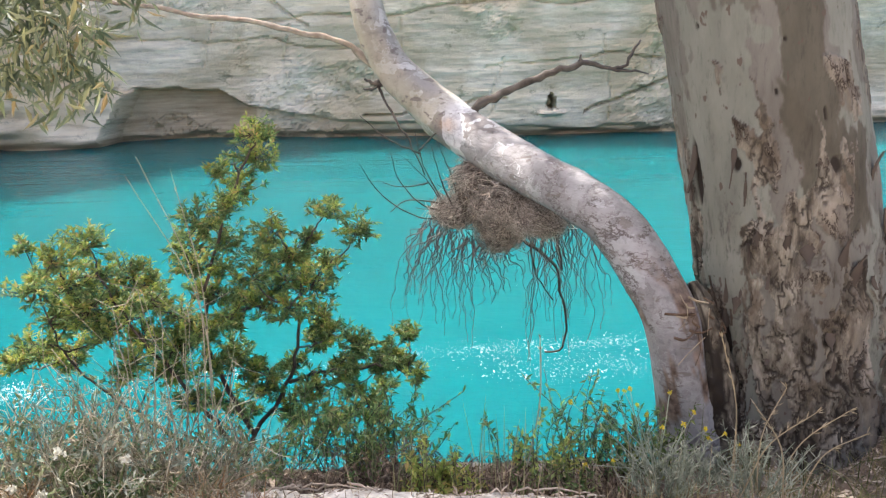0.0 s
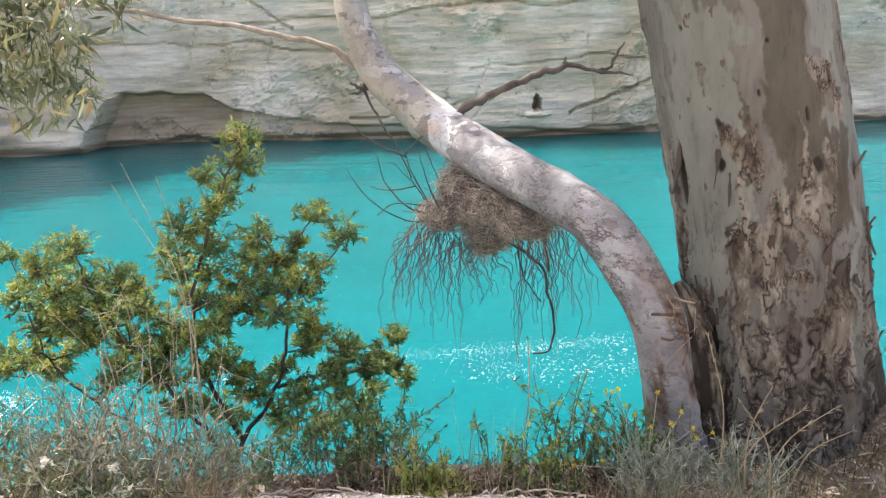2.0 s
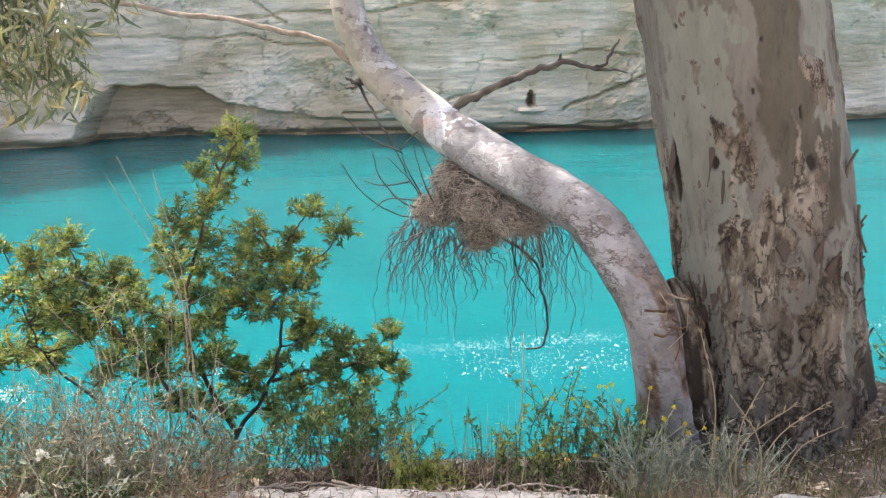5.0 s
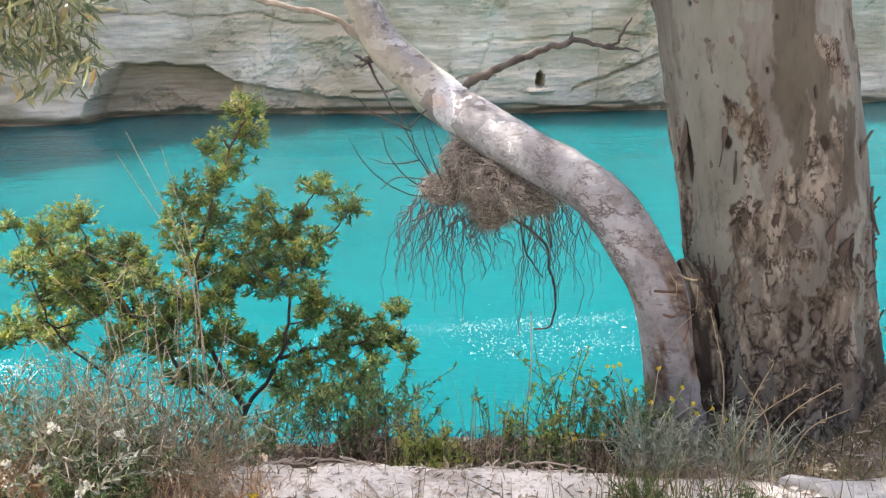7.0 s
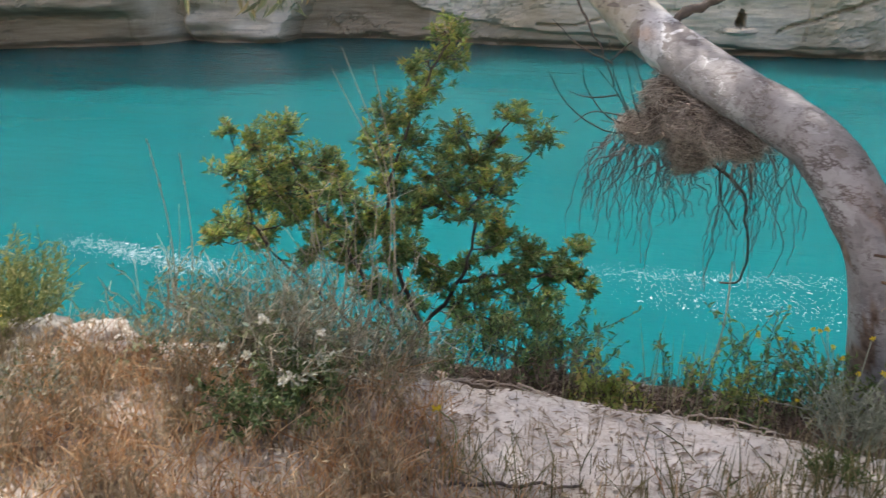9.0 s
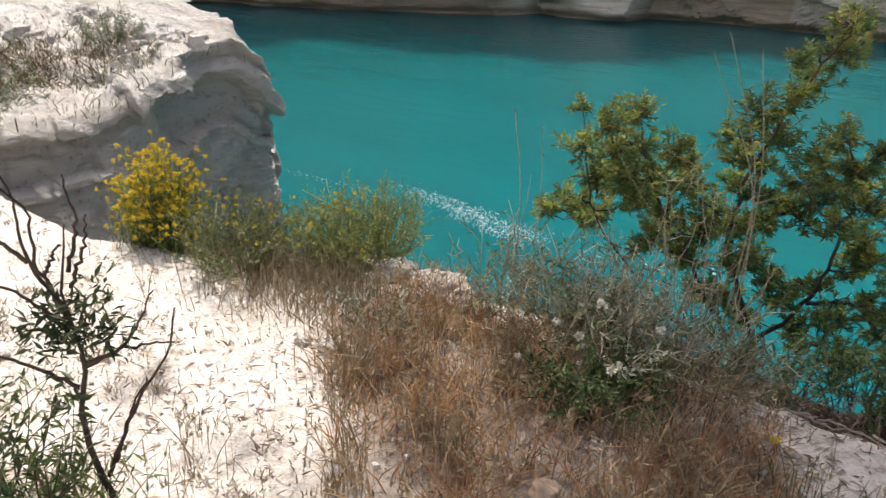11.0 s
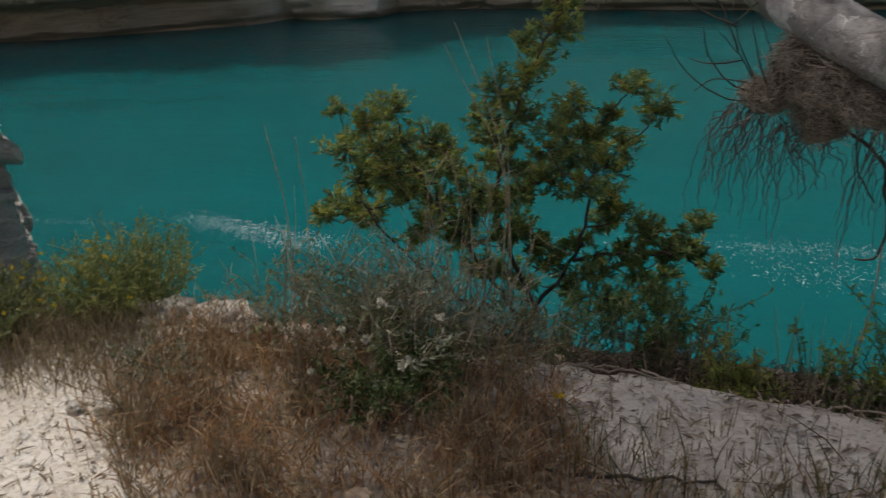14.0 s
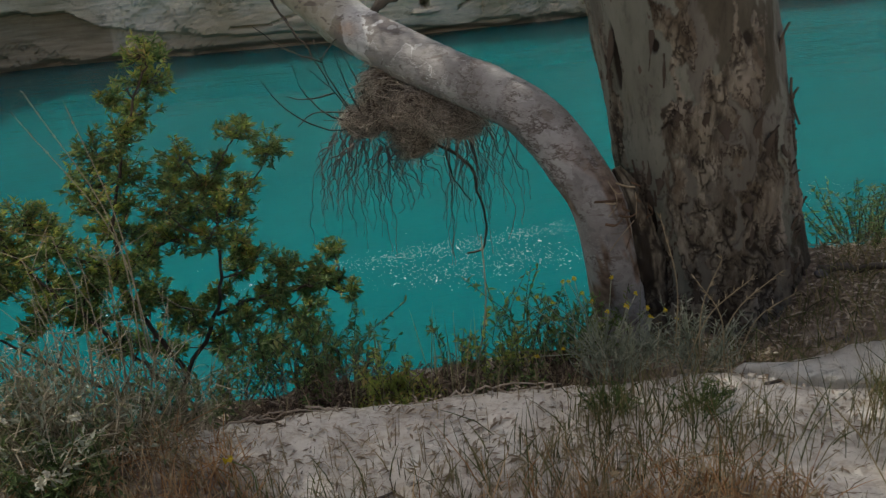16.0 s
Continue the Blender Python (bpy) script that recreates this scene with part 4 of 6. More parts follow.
    for k in range(88):
        z = rng.uniform(-0.15, 0.74)
        ang0 = rng.uniform(math.pi * 1.08, math.pi * 1.9)
        h, w = rng.uniform(0.03, 0.12), rng.uniform(0.010, 0.035)
        lift = rng.uniform(0.008, 0.030)
        if k < len(fixed):
            ang0, z, h, w, lift = fixed[k]
        c0 = np.array([np.interp(z, zs, cx), 3.32, z])
        rad = np.interp(z, zs, r0) + 0.001
        v = []
        for i in range(6):
            t = i / 5
            for j in (-1, 0, 1):
                aa = ang0 + j * w * (0.25 + 0.75 * math.sin(math.pi * min(1, t + 0.2))) * (1 + 0.3 * math.sin(k * 3 + 5 * t)) / rad / 2 + 0.012 * math.sin(3 * t + k) * j
                ro = rad + lift * t * t + 0.006 * (1 - abs(j))
                for dr in (0, 0.004):
                    v.append(c0 + np.array([(ro + dr) * math.cos(aa), (ro + dr) * math.sin(aa), (0.5 - t) * -h if k % 3 else (0.5 - t) * h]))
        f = []
        for i in range(5):
            for j in range(2):
                p0, p1, q0, q1 = (i * 3 + j) * 2, (i * 3 + j + 1) * 2, ((i + 1) * 3 + j) * 2, ((i + 1) * 3 + j + 1) * 2
                f += [(p0, p1, q1, q0), (p0 + 1, q0 + 1, q1 + 1, p1 + 1)]
            for j in (0, 2):
                p0, q0 = (i * 3 + j) * 2, ((i + 1) * 3 + j) * 2
                f.append((p0, q0, q0 + 1, p0 + 1))
        part("bark_strip", local(tree, v), f, BARK_STRIP, trunk)
    # hanging foliage
    def hanging(name, centres, count, label, length=(0.09, 0.17), spread=0.16):
        hp = Heap()
        for cx0, cy0, cz0, w in centres:
            for _ in range(int(count * w)):
                b = np.array([cx0, cy0, cz0]) + rng.normal(0, spread, 3) * np.array([1, 1, 0.9])
                m = rng.integers(5, 10)
                base = b + rng.normal(0, 0.035, (m, 3))
                way = np.c_[rng.normal(0, 0.6, (m, 2)), rng.uniform(-1.2, -0.1, m)]
                ln = rng.uniform(*length, m)
                hp.leaves(base, way, rng.normal(size=(m, 3)), ln, ln * 0.19, 0.14)
                tw = spline([b + (0, 0, 0.14), b + (0.01, 0.0, 0.06), b], 4)
                hp.add(*tube(tw, 0.0025, 3))
        v, f = hp.mesh()
        part(name, local(tree, v), f, EUCA, tree, label, "stuff", False)
    hanging("hanging_foliage", [(-1.98, 3.7, 1.70, 1), (-1.80, 3.75, 1.50, 1), (-1.72, 3.7, 1.38, 0.7), (-2.05, 3.7, 1.42, 0.8), (-1.52, 3.7, 1.72, 0.6), (-2.2, 3.8, 1.8, 1), (-1.8, 3.7, 1.85, 1), (-1.95, 3.7, 1.38, 0.3)], 21, "drooping grey-green eucalyptus leaves", (0.08, 0.15), 0.105)
    v, f = tube(spline([(-3.0, 5.0, 2.15), (-2.6, 4.4, 2.25), (-2.1, 3.9, 2.1), (-1.75, 3.7, 1.75)], 14), np.linspace(0.014, 0.005, 14), 6)
    part("side_branch", local(tree, v), f, TWIG, tree)
    # unseen leaf clusters, set where their shadow dapples the ledge, field and trunk
    crown = [(x, y, z, 1.0) for x, y, z in ((-3.5, 2.6, 6.0), (-3.0, 3.4, 6.4), (-3.3, 5.9, 6.0), (-2.6, 2.9, 6.2), (-2.5, 4.0, 6.0), (-2.4, 5.0, 6.4), (-1.6, 3.1, 6.6), (-1.5, 4.2, 6.6), (-1.4, 5.2, 5.8), (-1.2, 6.1, 6.6), (-0.6, 3.6, 6.8), (-0.5, 4.8, 6.6), (-0.5, 5.8, 6.2), (0.3, 5.2, 6.8), (-1.9, 4.5, 5.6), (-1.0, 4.3, 6.1), (-0.2, 4.2, 6.2), (-2.0, 3.6, 6.0), (0.4, 4.3, 6.6), (-2.7, 4.5, 6.0), (-2.2, 4.6, 5.8), (-2.6, 4.2, 6.6), (-1.6, 4.7, 6.2))]
    hanging("crown", crown, 80, "unseen canopy of narrow grey-green leaves, added to shade the bank", (0.14, 0.26), 0.46)


build_eucalyptus()


# ---- flood debris caught on the limb ----
def build_nest():
    nest = root_at("debris_clump", 0.26, 4.4, 0.6, "matted clump of twigs and rootlets caught under the limb", "debris")
    # matted core
    blobs = (((0.20, 4.38, 0.70), (0.14, 0.13, 0.16)), ((0.36, 4.18, 0.62), (0.19, 0.14, 0.13)), ((0.33, 4.33, 0.46), (0.13, 0.12, 0.13)), ((0.52, 4.0, 0.58), (0.13, 0.11, 0.07)), ((0.09, 4.42, 0.54), (0.14, 0.11, 0.08)))
    core = Heap()
    nu, nv = 30, 20
    for (x, y, z), (rx, ry, rz) in blobs:
        v = []
        for i in range(nv):
            th = math.pi * i / (nv - 1)
            for j in range(nu):
                ph = 2 * math.pi * j / nu
                d = Vector((math.sin(th) * math.cos(ph), math.sin(th) * math.sin(ph), math.cos(th)))
                r = 0.66 + 0.55 * fbm(d.x * 2 + x * 9, d.y * 2, d.z * 2) + 0.14 * fbm(d.x * 9, d.y * 9 + x, d.z * 9)
                v.append((x + d.x * r * rx, y + d.y * r * ry, z + d.z * r * rz))
        core.add(v, [(i * nu + j, i * nu + (j + 1) % nu, (i + 1) * nu + (j + 1) % nu, (i + 1) * nu + j) for i in range(nv - 1) for j in range(nu)])
    v, f = core.mesh()
    part("matted_core", local(nest, v), f, CORE, nest, "dark tangled core")
    hp = Heap()
    for n in range(7000):
        (x, y, z), rad = blobs[n % 5 if n % 7 else 1]
        d = rng.normal(size=3)
        d /= np.linalg.norm(d)
        p = np.array([x, y, z]) + d * np.array(rad) * rng.uniform(0.55, 1.0) * (1.0 + 0.45 * fbm(d[0] * 2 + x * 9, d[1] * 2, d[2] * 2))
        w = np.cross(d, rng.normal(size=3)) * np.array([1, 1, 0.55])
        w = w / np.linalg.norm(w)
        if n % 9 == 0:
            w = w * 0.6 + d * 0.8 + np.array([-0.1, -0.1, -0.5])
        ln = rng.uniform(0.05, 0.22)
        q = np.array([p - w * ln / 2, p + d * 0.016, p + w * ln / 2 + rng.normal(0, 0.02, 3)])
        hp.add(*tube(spline(q + rng.normal(0, 0.010, q.shape), 5), rng.uniform(0.0007, 0.0022), 3))
    v, f = hp.mesh()
    part("tangle", local(nest, v), f, DEBRIS, nest, "fine pale fibres and twigs", "stuff", False)

    def strand(points, r0, r1, mat, name, n=18, jit=0.011):
        q = spline(points, n)
        q[1:] += np.cumsum(rng.normal(0, jit, (n - 1, 3)), 0) * 0.8
        v, f = tube(q, np.linspace(r0, r1, n), 5)
        part(name, local(nest, v), f, mat, nest)

    for k in range(120):
        u = rng.uniform(0, 1)
        if k < 48:
            x0 = rng.uniform(-0.12, 0.18)
        elif k < 72:
            x0 = rng.uniform(0.15, 0.45)
        else:
            x0 = rng.uniform(0.50, 0.80)
        z0 = np.interp(x0, [-0.15, 0.1, 0.35, 0.5, 0.8], [0.50, 0.44, 0.34, 0.48, 0.60])
        y0 = 4.35 + rng.uniform(-0.14, 0.14) - (0.25 * (x0 - 0.4) if x0 > 0.4 else 0)
        ln = rng.uniform(0.25, 0.62) if not 48 <= k < 72 else rng.uniform(0.1, 0.45)
        if 72 <= k:
            ln = rng.uniform(0.3, 0.85)
        out = (x0 - 0.18) * rng.uniform(0.2, 0.75) if k < 48 else rng.uniform(-0.04, 0.12)
        bow = rng.normal(0, 0.04)
        strand([(x0, y0, z0), (x0 + out * 0.55 + bow, y0, z0 - ln * 0.3), (x0 + out * 0.9, y0 + bow, z0 - ln * 0.65), (x0 + out * 1.05, y0, z0 - ln)], rng.uniform(0.0020, 0.0048), 0.0011, ROOT, "hanging_root")
    strand([(0.46, 4.4, 0.38), (0.60, 4.45, 0.26), (0.68, 4.48, 0.18), (0.71, 4.5, 0.02), (0.755, 4.5, -0.12), (0.765, 4.5, -0.28), (0.72, 4.5, -0.39), (0.64, 4.5, -0.40)], 0.011, 0.006, TWIG, "hanging_root", 26, 0.004)
    strand([(0.66, 4.3, 0.50), (0.67, 4.4, 0.34), (0.70, 4.46, 0.16)], 0.009, 0.008, TWIG, "hanging_root", 12, 0.004)
    strand([(0.52, 4.4, 0.32), (0.58, 4.45, 0.12), (0.70, 4.5, -0.06)], 0.006, 0.004, TWIG, "hanging_root", 12, 0.004)
    # twigs that stick up out of it
    for p in ([(0.06, 4.4, 0.52), (-0.02, 4.42, 0.66), (-0.12, 4.45, 0.86), (-0.16, 4.5, 1.02)], [(0.05, 4.4, 0.52), (-0.08, 4.4, 0.72), (-0.2, 4.4, 0.85)], [(0.04, 4.4, 0.5), (-0.16, 4.4, 0.52), (-0.36, 4.4, 0.66), (-0.46, 4.4, 0.82)],
              [(0.08, 4.35, 0.55), (0.0, 4.35, 0.72), (-0.06, 4.38, 0.94)], [(-0.08, 4.4, 0.72), (-0.24, 4.4, 0.70), (-0.36, 4.42, 0.73)], [(-0.12, 4.45, 0.88), (-0.3, 4.5, 0.95), (-0.46, 4.5, 1.08)], [(0.0, 4.4, 0.6), (-0.2, 4.42, 0.62), (-0.3, 4.42, 0.56)],
              [(0.1, 4.35, 0.6), (0.04, 4.36, 0.8), (-0.02, 4.4, 0.96)], [(-0.13, 4.45, 0.9), (-0.02, 4.5, 0.97), (0.06, 4.5, 0.96)], [(0.02, 4.4, 0.55), (-0.1, 4.36, 0.60), (-0.26, 4.36, 0.78), (-0.3, 4.36, 0.92)]):
        strand(p, 0.0055, 0.0022, TWIG, "twig", 12, 0.004)


build_nest()


# ---- mastic bush ----
def build_bush():
    """A mastic bush: branches grow from one foot to each clump, and every twig ends in a rosette of leaves."""
    bush = root_at("mastic_bush", -1.02, 3.2, -0.75, "green mastic bush with yellowish shoots on the bank edge", "bush")
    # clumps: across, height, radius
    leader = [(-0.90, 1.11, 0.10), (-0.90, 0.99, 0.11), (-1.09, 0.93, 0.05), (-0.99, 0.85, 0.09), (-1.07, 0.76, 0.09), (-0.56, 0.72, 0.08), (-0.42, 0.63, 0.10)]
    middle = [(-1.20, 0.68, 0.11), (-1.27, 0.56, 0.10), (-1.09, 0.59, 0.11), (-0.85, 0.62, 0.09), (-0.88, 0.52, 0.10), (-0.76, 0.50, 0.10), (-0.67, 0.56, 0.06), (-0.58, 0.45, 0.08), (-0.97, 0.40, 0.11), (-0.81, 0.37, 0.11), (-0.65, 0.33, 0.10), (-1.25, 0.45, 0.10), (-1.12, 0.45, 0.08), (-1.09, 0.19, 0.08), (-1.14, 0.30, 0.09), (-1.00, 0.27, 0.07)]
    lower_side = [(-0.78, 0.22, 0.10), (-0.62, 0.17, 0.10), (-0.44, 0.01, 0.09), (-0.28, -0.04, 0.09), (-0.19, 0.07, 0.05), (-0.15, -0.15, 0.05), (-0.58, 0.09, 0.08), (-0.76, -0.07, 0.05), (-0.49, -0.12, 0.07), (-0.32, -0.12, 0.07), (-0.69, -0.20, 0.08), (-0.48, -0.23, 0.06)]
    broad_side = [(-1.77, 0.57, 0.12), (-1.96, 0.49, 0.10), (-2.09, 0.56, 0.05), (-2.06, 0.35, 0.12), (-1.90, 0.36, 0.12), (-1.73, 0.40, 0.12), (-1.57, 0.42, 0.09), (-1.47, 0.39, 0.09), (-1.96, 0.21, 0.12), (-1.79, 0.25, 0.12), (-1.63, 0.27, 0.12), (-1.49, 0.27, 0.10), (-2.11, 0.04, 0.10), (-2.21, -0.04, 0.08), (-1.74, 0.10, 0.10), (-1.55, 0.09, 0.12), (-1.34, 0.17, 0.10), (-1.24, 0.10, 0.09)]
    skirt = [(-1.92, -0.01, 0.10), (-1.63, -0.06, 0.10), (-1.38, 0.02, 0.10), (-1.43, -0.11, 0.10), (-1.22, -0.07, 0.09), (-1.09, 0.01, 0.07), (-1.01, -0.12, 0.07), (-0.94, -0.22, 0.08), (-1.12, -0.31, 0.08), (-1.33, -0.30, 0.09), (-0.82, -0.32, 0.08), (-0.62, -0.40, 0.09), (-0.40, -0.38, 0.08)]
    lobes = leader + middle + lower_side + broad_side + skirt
    stems = (([(-1.02, 3.20, -0.85), (-0.98, 3.55, -0.42), (-0.81, 3.68, -0.19), (-0.745, 3.70, 0.10), (-0.72, 3.70, 0.34)], 0.016, 0.006),
             ([(-0.81, 3.68, -0.19), (-0.68, 3.66, -0.13), (-0.47, 3.66, -0.11), (-0.27, 3.68, -0.09)], 0.011, 0.005),
             ([(-0.98, 3.55, -0.42), (-1.12, 3.62, -0.18), (-1.22, 3.70, 0.02), (-1.20, 3.70, 0.30), (-1.13, 3.72, 0.56), (-1.03, 3.72, 0.80), (-0.92, 3.70, 1.02)], 0.013, 0.005),
             ([(-1.00, 3.45, -0.50), (-1.35, 3.60, -0.14), (-1.60, 3.70, 0.12), (-1.76, 3.74, 0.40)], 0.012, 0.005),
             ([(-1.05, 3.40, -0.55), (-1.60, 3.55, -0.26), (-1.95, 3.65, 0.02), (-2.04, 3.70, 0.26)], 0.010, 0.004))
    nodes = []
    for p, a, b in stems:
        q = spline(p, 26)
        q[2:-2] += rng.normal(0, 0.006, (22, 3))
        v, f = tube(q, np.linspace(a, b, 26), 7)
        part("stem", local(bush, v), f, TWIG, bush)
        nodes += list(q[6:])
    green, young, twigs = Heap(), Heap(), Heap()
    foot = np.array([-1.0, 3.6, -0.3])
    centres = []
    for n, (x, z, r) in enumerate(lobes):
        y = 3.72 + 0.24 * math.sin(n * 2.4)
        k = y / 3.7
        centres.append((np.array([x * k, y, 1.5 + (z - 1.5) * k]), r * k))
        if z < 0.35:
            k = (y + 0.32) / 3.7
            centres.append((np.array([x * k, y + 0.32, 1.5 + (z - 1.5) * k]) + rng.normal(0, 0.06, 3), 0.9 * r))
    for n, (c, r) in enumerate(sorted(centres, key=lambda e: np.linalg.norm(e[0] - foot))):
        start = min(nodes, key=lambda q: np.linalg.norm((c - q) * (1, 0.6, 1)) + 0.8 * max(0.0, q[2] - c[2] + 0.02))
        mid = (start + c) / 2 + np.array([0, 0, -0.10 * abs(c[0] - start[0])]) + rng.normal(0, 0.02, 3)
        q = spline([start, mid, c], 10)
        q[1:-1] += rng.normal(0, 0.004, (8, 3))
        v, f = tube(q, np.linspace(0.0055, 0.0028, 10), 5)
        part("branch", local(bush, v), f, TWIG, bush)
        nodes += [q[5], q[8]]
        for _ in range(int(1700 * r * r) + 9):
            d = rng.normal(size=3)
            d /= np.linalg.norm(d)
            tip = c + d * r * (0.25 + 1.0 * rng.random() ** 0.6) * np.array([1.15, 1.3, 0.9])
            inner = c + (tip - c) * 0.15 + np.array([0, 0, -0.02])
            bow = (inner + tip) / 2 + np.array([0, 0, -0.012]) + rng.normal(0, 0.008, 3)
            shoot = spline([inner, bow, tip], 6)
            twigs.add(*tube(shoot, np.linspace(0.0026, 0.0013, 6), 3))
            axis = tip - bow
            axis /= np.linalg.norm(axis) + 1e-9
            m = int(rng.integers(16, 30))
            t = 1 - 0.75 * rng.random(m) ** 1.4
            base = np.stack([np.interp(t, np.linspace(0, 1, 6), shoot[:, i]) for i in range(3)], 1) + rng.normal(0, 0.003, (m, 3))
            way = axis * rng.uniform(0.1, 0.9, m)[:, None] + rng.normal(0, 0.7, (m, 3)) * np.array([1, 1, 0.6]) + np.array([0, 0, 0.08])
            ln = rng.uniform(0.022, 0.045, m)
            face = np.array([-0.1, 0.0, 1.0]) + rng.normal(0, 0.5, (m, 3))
            # yellowish shoots; more on tops and left, where the colour stands for sunlight
            sunlit_young = rng.random() < 0.14 + 0.30 * (d[2] > 0.2) + 0.08 * (c[0] < -1.5) + 0.25 * (c[2] > 0.8)
            (young if sunlit_young else green).leaves(base, way, face, ln, ln * rng.uniform(0.26, 0.36), 0.12)
    for name, hp, mat, label in (("foliage", green, MASTIC, "small dark green leaflets"), ("sunlit_young_foliage", young, MASTIC_TIP, "yellow-green young shoots, and lighter leaves for sunlit tops"), ("twig_mass", twigs, TWIG, "")):
        v, f = hp.mesh()
        part(name, local(bush, v), f, mat, bush, label, "stuff", False)


build_bush()


# ---- low plants ----
def scatter(n, x0, x1, y0, y1):
    x, y = rng.uniform(x0, x1, n), rng.uniform(y0, y1, n)
    return np.c_[x, y, ground_z(x, y) - 0.01]


def grass(name, base, height, width, lean, mat, label, bow=0.3, kind="stuff", category="grass"):
    n = len(base)
    h = rng.uniform(*height, n)
    a = rng.uniform(0, 2 * np.pi, n)
    ln = np.abs(rng.normal(0, lean, n)) * h
    off = np.c_[np.cos(a) * ln, np.sin(a) * ln, h]
    hp = Heap()
    hp.blades(base, off, rng.uniform(width * 0.6, width * 1.2, n), bow)
    v, f = hp.mesh()
    return thing(name, v, f, mat, label, category, kind, "", False), base + off


def herb(name, x, y, wide, high, label, leaf_mat, stem_mat, stems=60, leaf=0.03, leaf_wide=0.3, per=16, base_z=None, flowers=None, flower_count=0, flower_size=0.018, category="plant", spread=1.0, leaf_lift=0.3, tangle=0.0):
    """A plant of many stems from one foot, with leaves and flower heads as parts."""
    z = float(ground_z(x, y)) if base_z is None else base_z
    ob = root_at(name, x, y, z, label, category)
    st, lv, fl = Heap(), Heap(), Heap()
    for k in range(stems):
        a, rr = rng.uniform(0, 2 * np.pi), math.sqrt(rng.random())
        foot = np.array([math.cos(a), math.sin(a), 0]) * rr * wide * 0.35
        h = high * rng.uniform(0.55, 1.0) * (1 - 0.35 * rr * rr)
        tip = foot + np.array([math.cos(a), math.sin(a), 0]) * rr * wide * 0.5 * spread + np.array([*rng.normal(0, 0.06 * high, 2), h])
        mid = (foot + tip) / 2 + rng.normal(0, 0.05 * high * (1 + tangle), 3)
        tip = tip + rng.normal(0, 0.12 * high * tangle, 3) * np.array([1, 1, 0.4])
        q = spline([foot, mid, tip], 6)
        st.add(*tube(q, np.linspace(0.0028, 0.0012, 6), 3))
        m = rng.poisson(per)
        if m:
            t = rng.uniform(0.2, 1.0, m)
            base = np.stack([np.interp(t, np.linspace(0, 1, 6), q[:, i]) for i in range(3)], 1)
            way = rng.normal(0, 0.8, (m, 3)) + np.array([0, 0, leaf_lift])
            ln = leaf * rng.uniform(0.6, 1.2, m)
            lv.leaves(base, way, rng.normal(0, 0.6, (m, 3)) + np.array([0, 0, 1]), ln, ln * leaf_wide, 0.1)
        if flowers is not None and k < flower_count:
            m = 14
            way = rng.normal(0, 0.7, (m, 3)) + np.array([0, 0, 0.35])
            fl.leaves(np.repeat(tip[None], m, 0) + rng.normal(0, flower_size * 0.25, (m, 3)), way, rng.normal(size=(m, 3)), flower_size, flower_size * 0.7, 0.0)
    for nm, hp, mat in (("stalk_mass", st, stem_mat), ("foliage", lv, leaf_mat), ("bloom_mass", fl, flowers)):
        if hp.n:
            v, f = hp.mesh()
            part(nm, v, f, mat, ob, "", "stuff", False)
    return ob


def flower_heads(ob, places, size, mat, stem_mat, foot):
    """Single blooms on their own stalks."""
    for p in places:
        p = np.array(p)
        hp = Heap()
        m = 26
        way = rng.normal(0, 0.8, (m, 3)) + np.array([0, 0, 0.45])
        hp.leaves(np.repeat(p[None], m, 0) + rng.normal(0, size * 0.3, (m, 3)), way, rng.normal(size=(m, 3)), size, size * 0.75, 0.0)
        v, f = hp.mesh()
        b = np.array(foot) + rng.normal(0, 0.04, 3) * np.array([1, 1, 0])
        sv, sf = tube(spline([b, (b + p) / 2 + rng.normal(0, 0.012, 3), p], 7), np.linspace(0.0025, 0.0015, 7), 4)
        stalk = part("stalk", local(ob, sv), sf, stem_mat, ob)
        part("flower_head", local(ob, v), f, mat, stalk, "", "", False)


# dry field of foxtail grass
def in_field(p):
    w = 0.28 * fractal_noise(p[:, 0] * 1.6, p[:, 1] * 1.6, 75, 4)
    x, y = p[:, 0], p[:, 1]
    a = smooth_step(-2.3, -1.85, x + w) * smooth_step(-0.30, -0.60, x + w + 0.95 * (y - 2.0)) * smooth_step(2.55, 2.3, y + 0.5 * w)
    b = (0.72 + 0.28 * smooth_step(1.72, 1.5, y)) * smooth_step(2.02, 1.62, y + 0.7 * w) * smooth_step(-2.0, -1.4, x + w) * 0.95 * smooth_step(-0.5, 0.5, y + w) * smooth_step(1.0, 0.65, x + w)
    return np.maximum(a, b) * smooth_step(-0.35, 0.25, x + 2.2 - 1.09 * (1.84 - y) + w)


p = scatter(72000, -2.5, 3.0, -0.4, 2.55)
clump = 0.75 + 0.5 * fractal_noise(p[:, 0] * 4, p[:, 1] * 4, 175, 3)
p = p[in_field(p) * clump > rng.random(len(p)) * 0.9 + 0.08][:27000]
p = p[np.hypot((p[:, 0] + 1.05) / 0.09, (p[:, 1] - 1.52) / 0.12) > 1]
_, tips = grass("dry_grass", p, (0.04, 0.16), 0.0045, 0.8, DRY, "short reddish brown dry grass on the bank", 0.4)
sel = tips[rng.random(len(tips)) < 0.22]
hp = Heap()
for q in sel:
    d = rng.normal(0, 0.4, 3) + np.array([0, 0, 0.6])
    m = 5
    hp.leaves(q + rng.normal(0, 0.006, (m, 3)), np.repeat(d[None], m, 0) + rng.normal(0, 0.35, (m, 3)), rng.normal(size=(m, 3)), 0.032, 0.006, 0.0)
v, f = hp.mesh()
thing("dry_seed_heads", v, f, STRAW, "pale bristly seed heads among the dry grass", "grass", "stuff", "", False)

